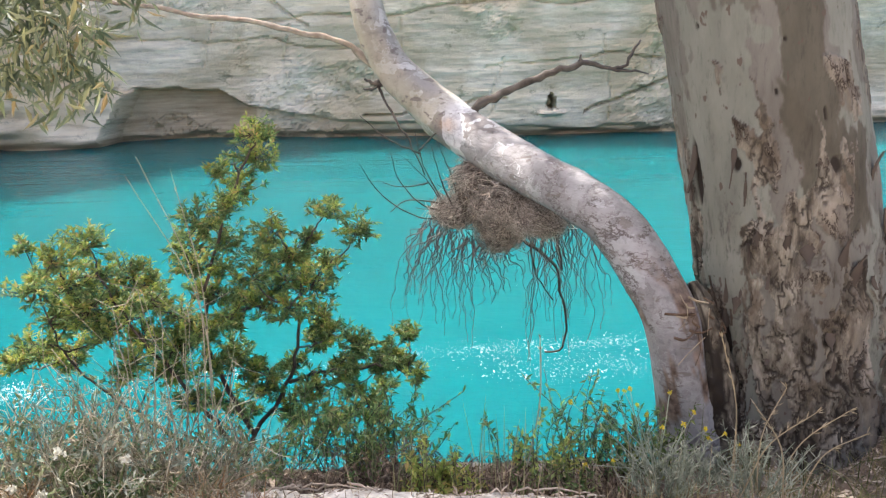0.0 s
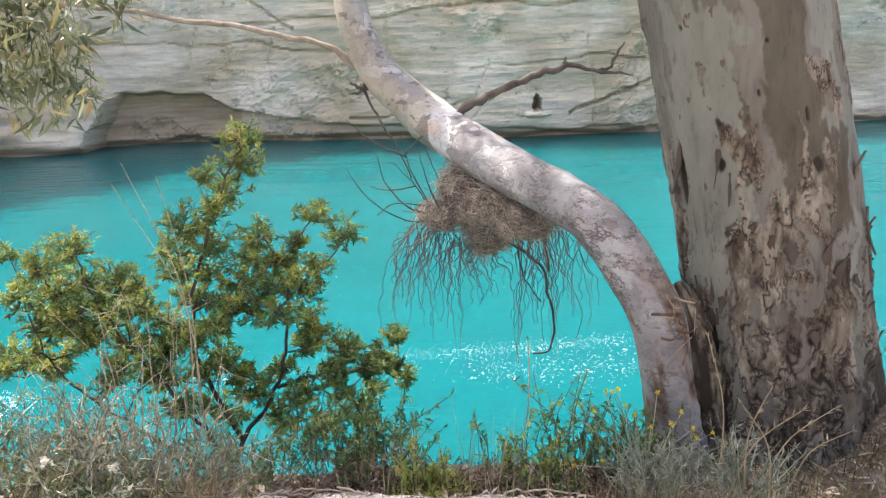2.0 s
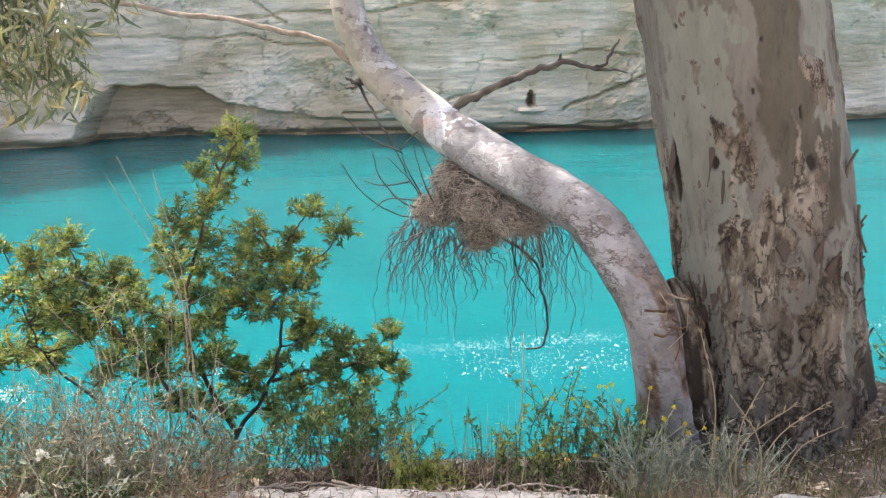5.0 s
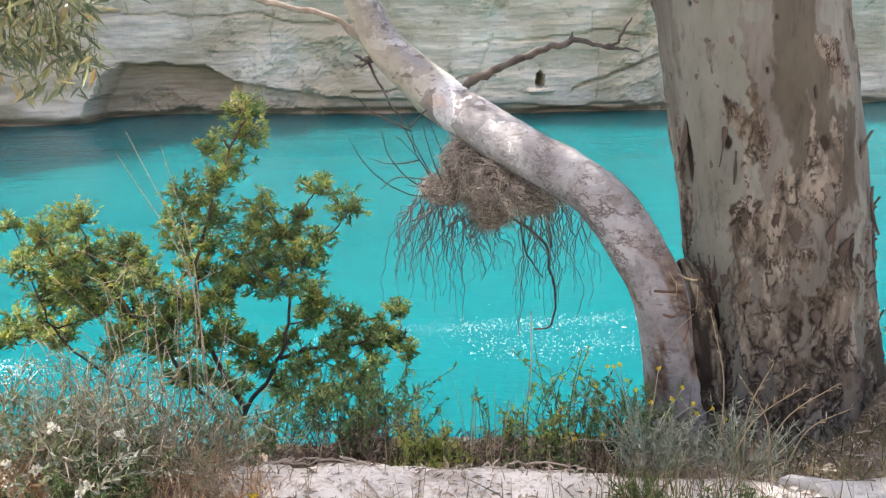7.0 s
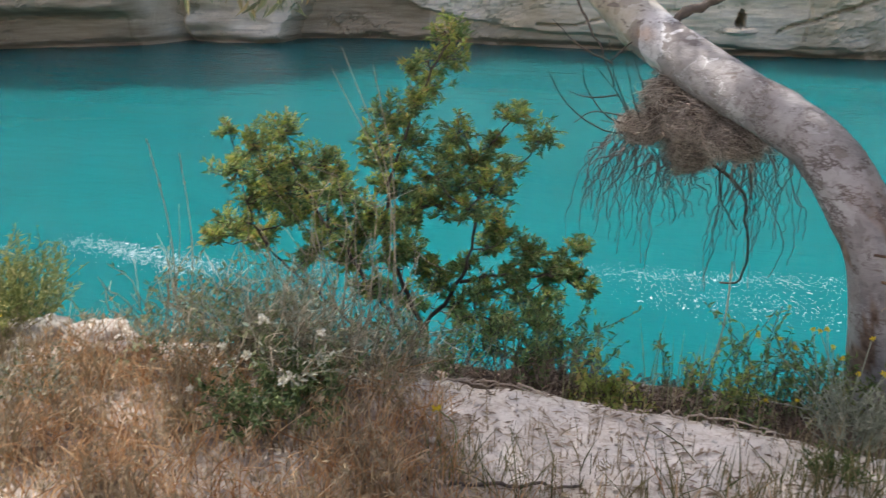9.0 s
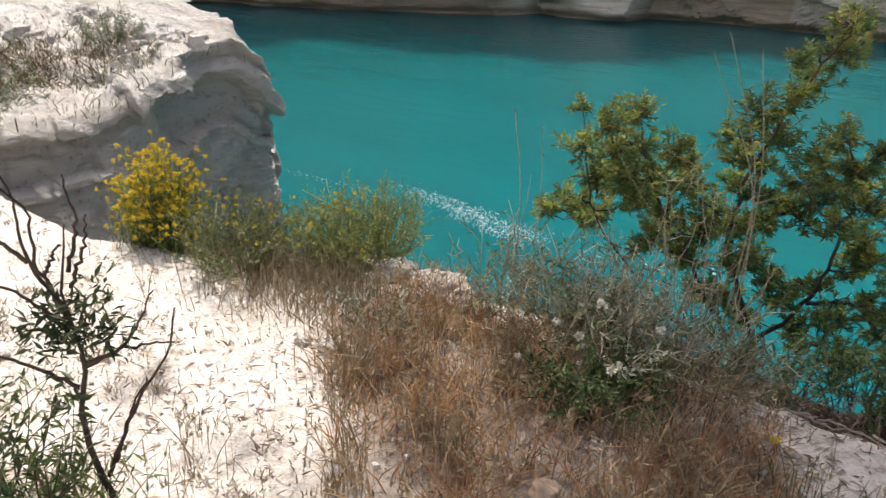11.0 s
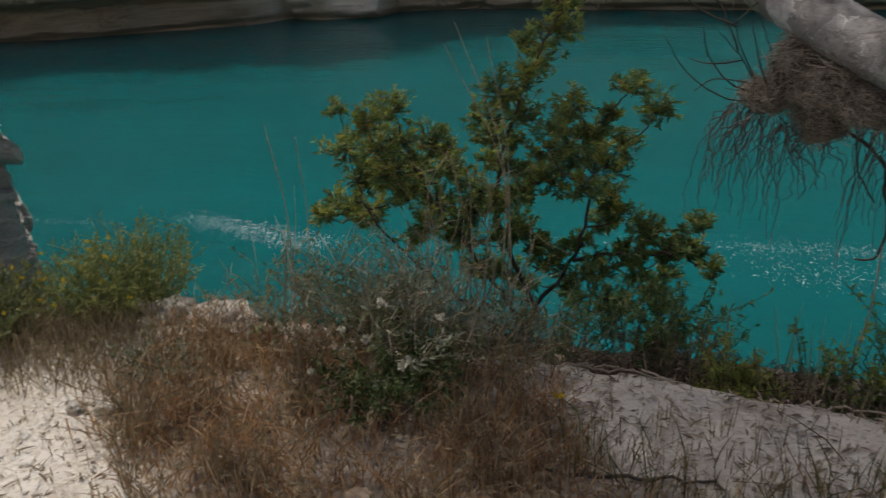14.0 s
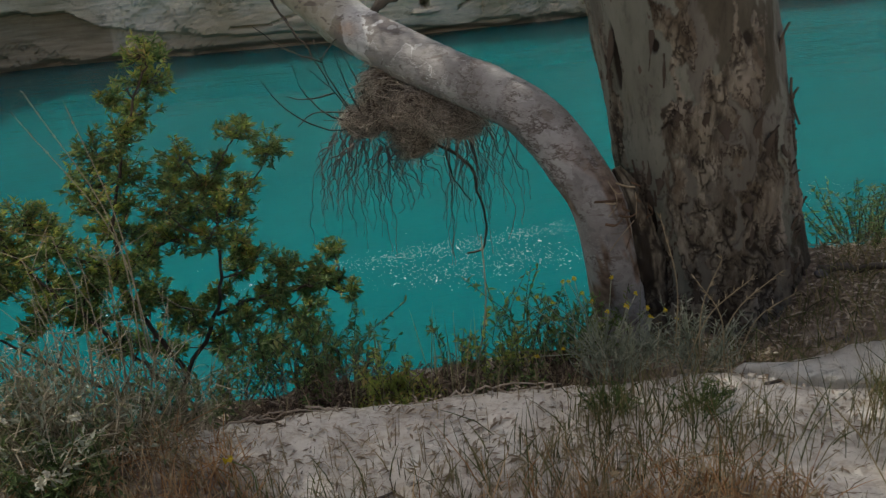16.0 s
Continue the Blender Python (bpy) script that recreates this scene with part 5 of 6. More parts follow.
q = []
for _ in range(46):
    x, y = rng.uniform(-2.1, 0.6), rng.uniform(1.2, 2.2)
    q.append(np.c_[rng.normal(x, 0.035, 34), rng.normal(y, 0.03, 34)])
q = np.concatenate(q)
q = np.c_[q, ground_z(q[:, 0], q[:, 1]) - 0.01]
q = q[(in_field(q) > 0.35) & (np.hypot(q[:, 0] + 1.05, q[:, 1] - 1.52) > 0.14)]
grass("grass_tussocks", q, (0.08, 0.22), 0.005, 0.45, STRAW, "taller straw-coloured tussocks in the dry grass", 0.5)

# sparse dry blades over the pale ground
p = scatter(5600, -5.4, 3.2, -0.8, 2.38)
p = p[rng.random(len(p)) < smooth_step(-0.8, 0.6, p[:, 1]) * smooth_step(-5.4, -4.2, p[:, 0]) * smooth_step(3.2, 1.6, p[:, 0])]
p = p[p[:, 1] < bank_edge(p[:, 0]) - 0.04]
grass("sparse_dry_grass", p, (0.02, 0.09), 0.004, 0.7, STRAW, "thin scattered dry grass on pale ground", 0.4)

# withered sprigs dotted over the pale ground
SPRIG = island_mat("withered_sprigs", ((0.0, (0.18, 0.145, 0.10)), (0.5, (0.36, 0.30, 0.215)), (1.0, (0.60, 0.53, 0.41))), 0.85, 0.15, 0.4)
q = scatter(1400, -4.4, -0.4, 0.45, 2.35)
k = (0.45 + 0.9 * fractal_noise(q[:, 0] * 1.4, q[:, 1] * 1.4, 245, 3)) * smooth_step(-4.4, -3.0, q[:, 0]) * smooth_step(2.3, 1.6, q[:, 1] - 0.25 * (q[:, 0] + 2)) * (0.35 + 0.65 * smooth_step(1.75, 1.0, q[:, 1]))
q = q[(rng.random(len(q)) < 0.9 * k + 0.08 + 0.5 * smooth_step(1.5, 0.9, q[:, 1])) & (in_field(q) < 0.5) & (q[:, 1] < bank_edge(q[:, 0]) - 0.08)]
q = np.repeat(q, 9, 0) + np.c_[rng.normal(0, 0.014, (len(q) * 9, 2)), np.zeros(len(q) * 9)]
grass("withered_sprigs", q, (0.010, 0.042), 0.0065, 1.1, SPRIG, "small withered sprigs on the pale ground", 0.3)

# grey-green tufts by the ledge
for x, y, n, sx, h in ((0.22, 1.86, 130, 0.30, 0.13), (0.02, 1.88, 70, 0.24, 0.10), (0.72, 1.90, 130, 0.34, 0.15), (0.95, 1.80, 120, 0.26, 0.17), (1.48, 1.72, 260, 0.26, 0.26), (0.50, 1.76, 130, 0.30, 0.15), (0.62, 2.10, 90, 0.26, 0.11), (0.86, 2.08, 90, 0.26, 0.12), (0.95, 2.24, 60, 0.24, 0.12), (0.70, 2.27, 60, 0.20, 0.10), (0.45, 1.96, 90, 0.26, 0.11), (1.62, 1.92, 140, 0.18, 0.18), (-0.2, 1.86, 110, 0.3, 0.12), (-0.42, 1.92, 90, 0.24, 0.12)):
    q = np.c_[rng.normal(x, sx * 0.5, n), rng.normal(y, sx * 0.35, n)]
    q = np.c_[q, ground_z(q[:, 0], q[:, 1]) - 0.01]
    grass("grass_tuft", q, (h * 0.35, h * 1.45), 0.004, 0.45, TUFT if n != 70 and n != 60 else STRAW, "brown-green grass tuft on the pale ledge", 0.3)
for x, y, w, h in ((0.66, 2.14, 0.14, 0.10), (0.92, 2.04, 0.16, 0.12), (1.55, 1.85, 0.2, 0.2)):
    herb("low_green_weed", x, y, w, h, "low dark green weed among grass tufts", HERB, HERB, 30, 0.03, 0.16, 12, None, leaf_lift=0.7)
q = scatter(80, -0.5, 1.1, 1.95, 2.4)
grass("upright_dry_stalks", q, (0.06, 0.16), 0.004, 0.15, STRAW, "short upright dry stalks along the ledge", 0.1)
q = scatter(90, -0.5, 1.0, 2.5, 2.75)
grass("tall_thin_grass", q, (0.25, 0.48), 0.0045, 0.10, GREENGRASS, "tall thin grass behind the ledge", 0.1)

# dry grey brush before the bush
def brush(x, y, wide, high, count, leaf_mat, leafy, label="tangled grey dry brush with few leaves"):
    """Woody stems that fork into crooked side twigs, with small leaves near some twig ends."""
    z = float(ground_z(x, y))
    ob = root_at("dry_brush", x, y, z, label, "brush")
    wood, lv = Heap(), Heap()
    for _ in range(int(count * 0.7)):
        a, rr = rng.uniform(0, 2 * np.pi), math.sqrt(rng.random())
        out = np.array([math.cos(a), math.sin(a), 0.0])
        foot = out * rr * wide * 0.3
        h = high * rng.uniform(0.45, 1.0) * (1 - 0.4 * rr * rr)
        tip = foot + out * rr * wide * 0.45 + np.array([*rng.normal(0, 0.10 * high, 2), h])
        q = spline([foot, (foot + tip) / 2 + rng.normal(0, 0.07 * high, 3), tip], 8)
        q[1:] += rng.normal(0, 0.007, (7, 3))
        wood.add(*tube(q, np.linspace(0.0036, 0.0012, 8), 3))
        for _ in range(int(rng.integers(3, 7))):
            i = int(rng.integers(2, 8))
            way = (q[i] - q[i - 1]) * 1.2 + rng.normal(0, 0.045, 3)
            way = way / (np.linalg.norm(way) + 1e-9) * rng.uniform(0.05, 0.19)
            e = q[i] + way + np.array([0, 0, rng.normal(0.0, 0.03)])
            s = spline([q[i], (q[i] + e) / 2 + rng.normal(0, 0.014, 3), e], 5)
            wood.add(*tube(s, np.linspace(0.0022, 0.0009, 5), 3))
            if rng.random() < leafy + 0.25:
                m = int(rng.integers(7, 15))
                t = rng.integers(1, 5, m)
                ln = rng.uniform(0.018, 0.040, m)
                lv.leaves(s[t] + rng.normal(0, 0.004, (m, 3)), way[None] * 4 + rng.normal(0, 0.6, (m, 3)), np.array([0, 0, 1.0]) + rng.normal(0, 0.5, (m, 3)), ln, ln * rng.uniform(0.22, 0.4), 0.1)
    for nm, hp, mat in (("stalk_mass", wood, GREYSTEM), ("foliage", lv, leaf_mat)):
        if hp.n:
            v, f = hp.mesh()
            part(nm, v, f, mat, ob, "", "stuff", False)


for x, y, w, h, n, leaf_mat, leafy in ((-1.00, 2.62, 0.42, 0.44, 56, OLIVE, 0.1), (-1.28, 2.62, 0.42, 0.54, 60, OLIVE, 0.25), (-1.55, 2.58, 0.40, 0.48, 50, OLIVE, 0.25), (-1.85, 2.50, 0.36, 0.38, 16, OLIVE, -0.1), (-0.78, 2.56, 0.30, 0.34, 60, OLIVE, -0.1),
                                       (-1.20, 2.36, 0.40, 0.36, 50, SILVER, 0.2), (-1.45, 2.36, 0.36, 0.34, 40, OLIVE, 0.3), (-0.86, 2.42, 0.30, 0.24, 60, OLIVE, -0.05), (-1.40, 2.90, 0.60, 0.62, 60, OLIVE, 0.2), (-1.85, 2.85, 0.44, 0.42, 24, OLIVE, 0.1)):
    brush(x, y, w, h, n, leaf_mat, leafy)
for x, y, w, h in ((-1.35, 2.46, 0.40, 0.26), (-1.5, 2.78, 0.5, 0.42), (-1.2, 2.7, 0.45, 0.36), (-1.05, 2.5, 0.3, 0.24)):
    herb("green_undergrowth", x, y, w, h, "green leafy undergrowth in dry brush", OLIVE, GREYSTEM, 44, 0.034, 0.34, 16, tangle=1.0)
for x, y, w, h in ((-0.75, 3.0, 0.5, 0.45), (-0.45, 2.95, 0.4, 0.40), (-1.1, 3.0, 0.5, 0.5), (-0.2, 3.0, 0.35, 0.4)):
    herb("bank_undergrowth", x, y, w, h, "dark leafy undergrowth below the bush", MASTIC, TWIG, 30, 0.042, 0.32, 20, tangle=1.2)
# white-flowered plant
white = herb("white_flowered_plant", -1.13, 2.10, 0.36, 0.24, "dark green plant with small white flower heads", DARK_HERB, DARK_HERB, 80, 0.034, 0.30, 24, None, leaf_lift=0.1)
flower_heads(white, [(-1.297, 2.03, 0.234), (-1.206, 2.02, 0.223), (-1.154, 1.96, 0.096), (-1.068, 1.98, 0.165), (-1.04, 1.98, 0.185), (-0.957, 2.05, 0.319), (-1.167, 2.08, 0.327), (-1.413, 2.0, 0.072)], 0.016, WHITE, HERB, (-1.10, 2.08, 0.02))
# herbs on the shelf behind the ledge
for x, y, w, h, n, mat in ((-0.02, 2.64, 0.13, 0.30, 18, MASTIC_TIP), (0.24, 2.84, 0.16, 0.36, 6, MASTIC), (-0.06, 2.60, 0.12, 0.36, 22, MASTIC_TIP), (0.40, 2.74, 0.20, 0.40, 14, MASTIC_TIP), (0.56, 2.88, 0.20, 0.50, 14, MASTIC), (0.66, 2.80, 0.22, 0.44, 14, HERB), (0.08, 2.62, 0.12, 0.22, 16, MASTIC_TIP), (-0.32, 2.80, 0.20, 0.24, 12, MASTIC), (0.77, 2.82, 0.22, 0.36, 16, HERB), (0.32, 2.62, 0.16, 0.20, 12, HERB), (0.52, 2.64, 0.18, 0.26, 14, MASTIC), (0.9, 2.85, 0.2, 0.34, 16, HERB)):
    herb("leafy_herb", x, y, w, h, "upright green leafy herb behind the ledge", mat, TWIG, int(n * 1.1), 0.036, 0.34, 24, None, category="plant", tangle=0.8)
for x, y, w, h in ((-0.35, 2.60, 0.30, 0.16), (-0.10, 2.58, 0.28, 0.14), (0.20, 2.56, 0.30, 0.13), (0.48, 2.54, 0.28, 0.14), (-0.2, 2.72, 0.3, 0.22), (0.12, 2.66, 0.28, 0.22), (0.36, 2.60, 0.26, 0.18), (0.62, 2.56, 0.26, 0.16), (-0.5, 2.62, 0.26, 0.20)):
    herb("dead_brush", x, y, w, h, "reddish brown dead brush behind the ledge", DEAD_LEAF, DEAD_LEAF, 80, 0.035, 0.2, 14, None, category="dead plant", tangle=1.5)
# silver herbs with yellow flowers
for x, y, w, h, n in ((0.76, 2.38, 0.24, 0.22, 60), (1.10, 2.40, 0.28, 0.22, 60), (0.90, 2.44, 0.18, 0.15, 24)):
    herb("silver_herb", x, y, w, h, "silver-grey narrow-leaved herb at the tree foot", SILVER, SILVER, n, 0.036, 0.13, 12, -0.05, leaf_lift=1.0, tangle=0.2)
q = np.c_[rng.normal(0.95, 0.25, 50), rng.normal(2.40, 0.08, 50)]
grass("pale_grass_stems", np.c_[q, ground_z(q[:, 0], q[:, 1]) - 0.01], (0.12, 0.34), 0.0028, 0.25, STRAW, "thin pale stems among the silver herbs", 0.15)
helio = root_at("yellow_everlasting", 0.75, 2.5, float(ground_z(0.75, 2.5)), "thin-stalked yellow everlasting flowers by the trunk", "flower")
flower_heads(helio, [(0.455, 2.55, 0.23), (0.527, 2.55, 0.225), (0.624, 2.55, 0.273), (0.669, 2.55, 0.277), (0.65, 2.56, 0.265), (0.813, 2.55, 0.263), (0.89, 2.5, 0.205), (0.856, 2.5, 0.16), (1.0, 2.48, 0.13), (1.06, 2.5, 0.075), (0.608, 2.5, 0.02), (0.506, 2.5, 0.005), (0.72, 2.5, 0.20), (0.95, 2.5, 0.10), (0.78, 2.5, 0.15), (0.69, 2.52, 0.23), (0.58, 2.54, 0.20), (0.92, 2.46, 0.16)], 0.0085, YELLOW, SILVER, (0.76, 2.48, -0.05))
one = root_at("yellow_daisy", -0.575, 2.04, 0.0, "single small yellow daisy in dry grass", "flower")
flower_heads(one, [(-0.575, 2.04, 0.10)], 0.014, YELLOW, HERB, (-0.57, 2.05, 0.0))
# feathery shrubs further along the edge
herb("broom_shrub", -3.42, 1.98, 0.22, 0.72, "shrub thick with small yellow flowers", MASTIC_TIP, HERB, 460, 0.026, 0.18, 11, None, YELLOW, 460, 0.014, "shrub", 0.9, 0.6, 0.45)
herb("feathery_shrub", -2.50, 2.40, 0.40, 0.44, "feathery yellow-green shrub at the bank edge", FEATHER, FEATHER, 220, 0.034, 0.20, 22, None, YELLOW, 14, 0.012, "shrub", 1.0, 0.6, 1.0)
herb("feathery_shrub", -2.90, 2.05, 0.42, 0.33, "feathery grey-green shrub in dry grass", OLIVE, FEATHER, 190, 0.032, 0.20, 20, None, YELLOW, 36, 0.011, "shrub", 1.0, 0.6, 1.0)
herb("low_green_weed", -2.05, 2.02, 0.26, 0.16, "low grey-green weed in dry grass", SILVER, HERB, 40, 0.03, 0.3, 10, None)
q = np.c_[rng.normal(-2.55, 0.30, 2000), rng.normal(2.06, 0.15, 2000)]
q = q[q[:, 1] < bank_edge(q[:, 0]) - 0.02]
grass("dry_grass_patch", np.c_[q, ground_z(q[:, 0], q[:, 1]) - 0.01], (0.06, 0.20), 0.004, 0.55, STRAW, "brown dry grass round the shrubs", 0.3)
herb("edge_shrub", 2.45, 3.25, 0.45, 0.36, "small dark green shrub on the bank", MASTIC, TWIG, 60, 0.035, 0.3, 18, None, category="shrub")
# thin stalks that stand against the water
for foot, tip, bend in (((-0.90, 2.75, 0.0), (-1.20, 2.9, 1.02), 0.10), ((-0.95, 2.75, 0.0), (-1.15, 2.9, 1.09), 0.10), ((-0.93, 2.8, 0.1), (-1.03, 2.9, 1.04), 0.04), ((-1.75, 2.5, 0.0), (-1.85, 2.6, 0.75), 0.03), ((-1.7, 2.5, 0.0), (-1.72, 2.6, 0.70), 0.03), ((0.30, 2.7, -0.2), (0.36, 2.7, 0.42), 0.03)):
    a, b = np.array(foot), np.array(tip)
    q = spline([a, (a * 0.45 + b * 0.55) + np.array([bend, 0, 0.03]), b], 14)
    v, f = tube(q, np.linspace(0.0034, 0.0018, 14), 4)
    hp = Heap()
    hp.add(v, f)
    m = 16
    hp.leaves(q[-4:][rng.integers(0, 4, m)], np.repeat((q[-1] - q[-3])[None], m, 0) + rng.normal(0, 0.02, (m, 3)), rng.normal(size=(m, 3)), 0.02, 0.004)
    v, f = hp.mesh()
    thing("grass_stalk", v, f, GREYSTEM, "long pale grass stalk with a thin ear", "grass", "", "long grass stalks", False)
# oat stalks before the trunk
for foot, tip in (((0.98, 2.35, 0.0), (0.93, 2.4, 0.53)), ((1.05, 2.3, 0.0), (1.14, 2.35, 0.37)), ((1.1, 2.3, 0.0), (1.36, 2.35, 0.28)), ((1.2, 2.3, 0.0), (1.40, 2.3, 0.22)), ((1.12, 2.25, 0.0), (1.02, 2.3, 0.33)), ((1.0, 2.3, 0), (1.22, 2.3, 0.30))):
    a, b = np.array(foot), np.array(tip)
    q = spline([a, (a + b) / 2 + np.array([0.03 * np.sign(b[0] - a[0]) * -1, 0, 0.04]), b], 12)
    hp = Heap()
    hp.add(*tube(q, np.linspace(0.003, 0.0015, 12), 4))
    m = 14
    hp.leaves(q[-5:][rng.integers(0, 5, m)], np.repeat((q[-1] - q[-4])[None] * 6, m, 0) + rng.normal(0, 0.25, (m, 3)), rng.normal(size=(m, 3)), 0.032, 0.005)
    v, f = hp.mesh()
    thing("oat_stalk", v, f, STRAW, "straw-coloured wild oat stalk", "grass", "", "oat stalks", False)


# ---- sapling by the path ----
DARKLEAF = island_mat("dark_leaves", ((0.0, (0.025, 0.045, 0.015)), (0.6, (0.06, 0.09, 0.03)), (1.0, (0.14, 0.17, 0.06))), 0.4, 0.5, 0.15)


def build_sapling():
    sap = root_at("sapling", -1.93, 0.80, 0.0, "half-bare dark sapling with a few glossy leaves", "sapling")
    arms = ([(-1.93, 0.80, -0.05), (-1.955, 0.78, 0.08), (-1.965, 0.765, 0.26), (-1.955, 0.79, 0.42), (-1.96, 0.77, 0.6), (-1.95, 0.80, 0.78)], [(-1.955, 0.785, 0.40), (-1.90, 0.87, 0.45), (-1.86, 0.94, 0.59)], [(-1.95, 0.80, 0.06), (-1.89, 0.90, 0.31), (-1.852, 0.965, 0.42), (-1.84, 0.98, 0.53)], [(-1.955, 0.785, 0.41), (-1.9, 0.87, 0.44), (-1.85, 0.97, 0.43)],
            [(-1.96, 0.77, 0.50), (-1.99, 0.70, 0.62), (-2.03, 0.60, 0.70)], [(-1.96, 0.77, 0.55), (-1.975, 0.73, 0.72), (-1.975, 0.73, 0.83), (-2.01, 0.66, 0.92)], [(-1.955, 0.79, 0.62), (-1.93, 0.82, 0.72), (-1.925, 0.84, 0.80)], [(-1.94, 0.82, 0.1), (-1.91, 0.87, 0.25), (-1.885, 0.91, 0.34)], [(-1.97, 0.74, 0.66), (-1.955, 0.78, 0.74)], [(-1.96, 0.77, 0.35), (-2.0, 0.68, 0.44), (-2.04, 0.56, 0.53)],
            [(-1.96, 0.77, 0.58), (-1.99, 0.72, 0.70), (-1.985, 0.71, 0.86), (-2.0, 0.69, 0.96)], [(-1.99, 0.72, 0.70), (-2.02, 0.66, 0.79), (-2.04, 0.62, 0.90)], [(-1.955, 0.79, 0.66), (-1.94, 0.82, 0.78), (-1.95, 0.81, 0.90)])
    for k, p in enumerate(arms):
        n = 16
        q = spline(p, n)
        q[1:] += rng.normal(0, 0.0025, (n - 1, 3))
        v, f = tube(q, np.linspace(0.0115 if k == 0 else 0.0060, 0.0020, n), 6)
        part("branch", local(sap, v), f, TWIG, sap)
    hp = Heap()
    for c, s, m in (((-1.97, 0.75, 0.52), 0.040, 250), ((-1.92, 0.84, 0.48), 0.03, 80), ((-1.93, 0.84, 0.60), 0.025, 30), ((-2.04, 0.57, 0.52), 0.04, 60), ((-2.03, 0.60, 0.26), 0.07, 110), ((-1.97, 0.74, 0.32), 0.030, 30)):
        base = np.array(c) + rng.normal(0, s, (m, 3))
        way = rng.normal(0, 0.7, (m, 3)) + np.array([0, 0, 0.1])
        ln = rng.uniform(0.028, 0.052, m)
        hp.leaves(base, way + np.array([0, 0, 0.25]), rng.normal(0, 0.6, (m, 3)) + np.array([0, 0, 1]), ln, ln * 0.27, 0.10)
    v, f = hp.mesh()
    part("foliage", local(sap, v), f, DARKLEAF, sap, "dark glossy leaves", "stuff", False)


build_sapling()
herb("tall_weed", -2.14, 0.56, 0.40, 0.46, "dark green narrow-leaved weeds beside the sapling", DARK_HERB, TWIG, 65, 0.052, 0.20, 16, None, tangle=0.4)
herb("low_weed", -1.98, 0.66, 0.34, 0.24, "low green weeds round the sapling foot", HERB, STRAW, 45, 0.045, 0.18, 14, None)
q = np.c_[rng.normal(-1.9, 0.22, 160), rng.normal(0.85, 0.2, 160)]
grass("grass_tuft", np.c_[q, ground_z(q[:, 0], q[:, 1]) - 0.01], (0.05, 0.22), 0.0035, 0.3, STRAW, "thin dry stalks round the sapling", 0.2)


# ---- growth on the headland ----
q = np.c_[rng.normal(-6.5, 0.5, 2600), rng.normal(2.95, 0.38, 2600)]
grass("headland_dry_grass", np.c_[q, headland_top(q[:, 0], q[:, 1]) - 0.03], (0.03, 0.13), 0.008, 0.7, TUFT, "brown dry grass on the rock top", 0.3)
q = np.c_[rng.uniform(-7.6, -5.6, 420), rng.uniform(2.3, 4.3, 420)]
hp = Heap()
for x, y in q:
    k = rng.lognormal(-3.6, 0.5)
    w = np.array([(-1, -1, -1), (1, -1, -1), (1, 1, -1), (-1, 1, -1), (-0.6, -0.6, 1), (0.6, -0.6, 1), (0.6, 0.6, 1), (-0.6, 0.6, 1)]) * rng.uniform(0.5, 1.3, (8, 3)) * k * np.array([1, 1, 0.6])
    hp.add(w + np.array([x, y, float(headland_top(x, y)) + 0.3 * k]), [(0, 1, 5, 4), (1, 2, 6, 5), (2, 3, 7, 6), (3, 0, 4, 7), (4, 5, 6, 7)])
v, f = hp.mesh()
thing("headland_rubble", v, f, ROCK, "pale broken rubble on the rock top", "rubble", "stuff", "", False)
q = np.c_[rng.normal(-6.5, 0.35, 1800), rng.normal(2.9, 0.28, 1800)]
grass("headland_scrub", np.c_[q, headland_top(q[:, 0], q[:, 1]) - 0.03], (0.04, 0.16), 0.009, 0.8, DEAD_LEAF, "low brown dead scrub on the rock top", 0.3)
herb("headland_weed", -6.45, 3.65, 0.4, 0.34, "grey-green weed on the rock top", SILVER, HERB, 60, 0.05, 0.2, 14, float(headland_top(-6.45, 3.65)) - 0.03)
herb("headland_bush", -6.1, 2.2, 0.9, 0.5, "grey-green bush at the rock's shoulder", SILVER, HERB, 110, 0.06, 0.2, 16, float(headland_top(-6.1, 2.2)) - 0.08)


# ---- loose stones, sticks and litter ----
def stone(x, y, size, label, mat=ROCK, seed=0, flat=0.65):
    z = float(ground_z(x, y))
    v, nu, nv = [], 16, 11
    for i in range(nv):
        th = math.pi * i / (nv - 1)
        for j in range(nu):
            ph = 2 * math.pi * j / nu
            d = Vector((math.sin(th) * math.cos(ph), math.sin(th) * math.sin(ph), math.cos(th)))
            r = size * (1 + 0.35 * fbm(d.x * 1.3 + seed, d.y * 1.3, d.z * 1.3) + 0.08 * fbm(d.x * 5 + seed, d.y * 5, d.z * 5))
            v.append((d.x * r, d.y * r, d.z * r * flat + size * flat * 0.7))
    f = [(i * nu + j, i * nu + (j + 1) % nu, (i + 1) * nu + (j + 1) % nu, (i + 1) * nu + j) for i in range(nv - 1) for j in range(nu)]
    ob = thing("stone", v, f, mat, label, "stone", "", "loose stones")
    ob.location = (x, y, z)


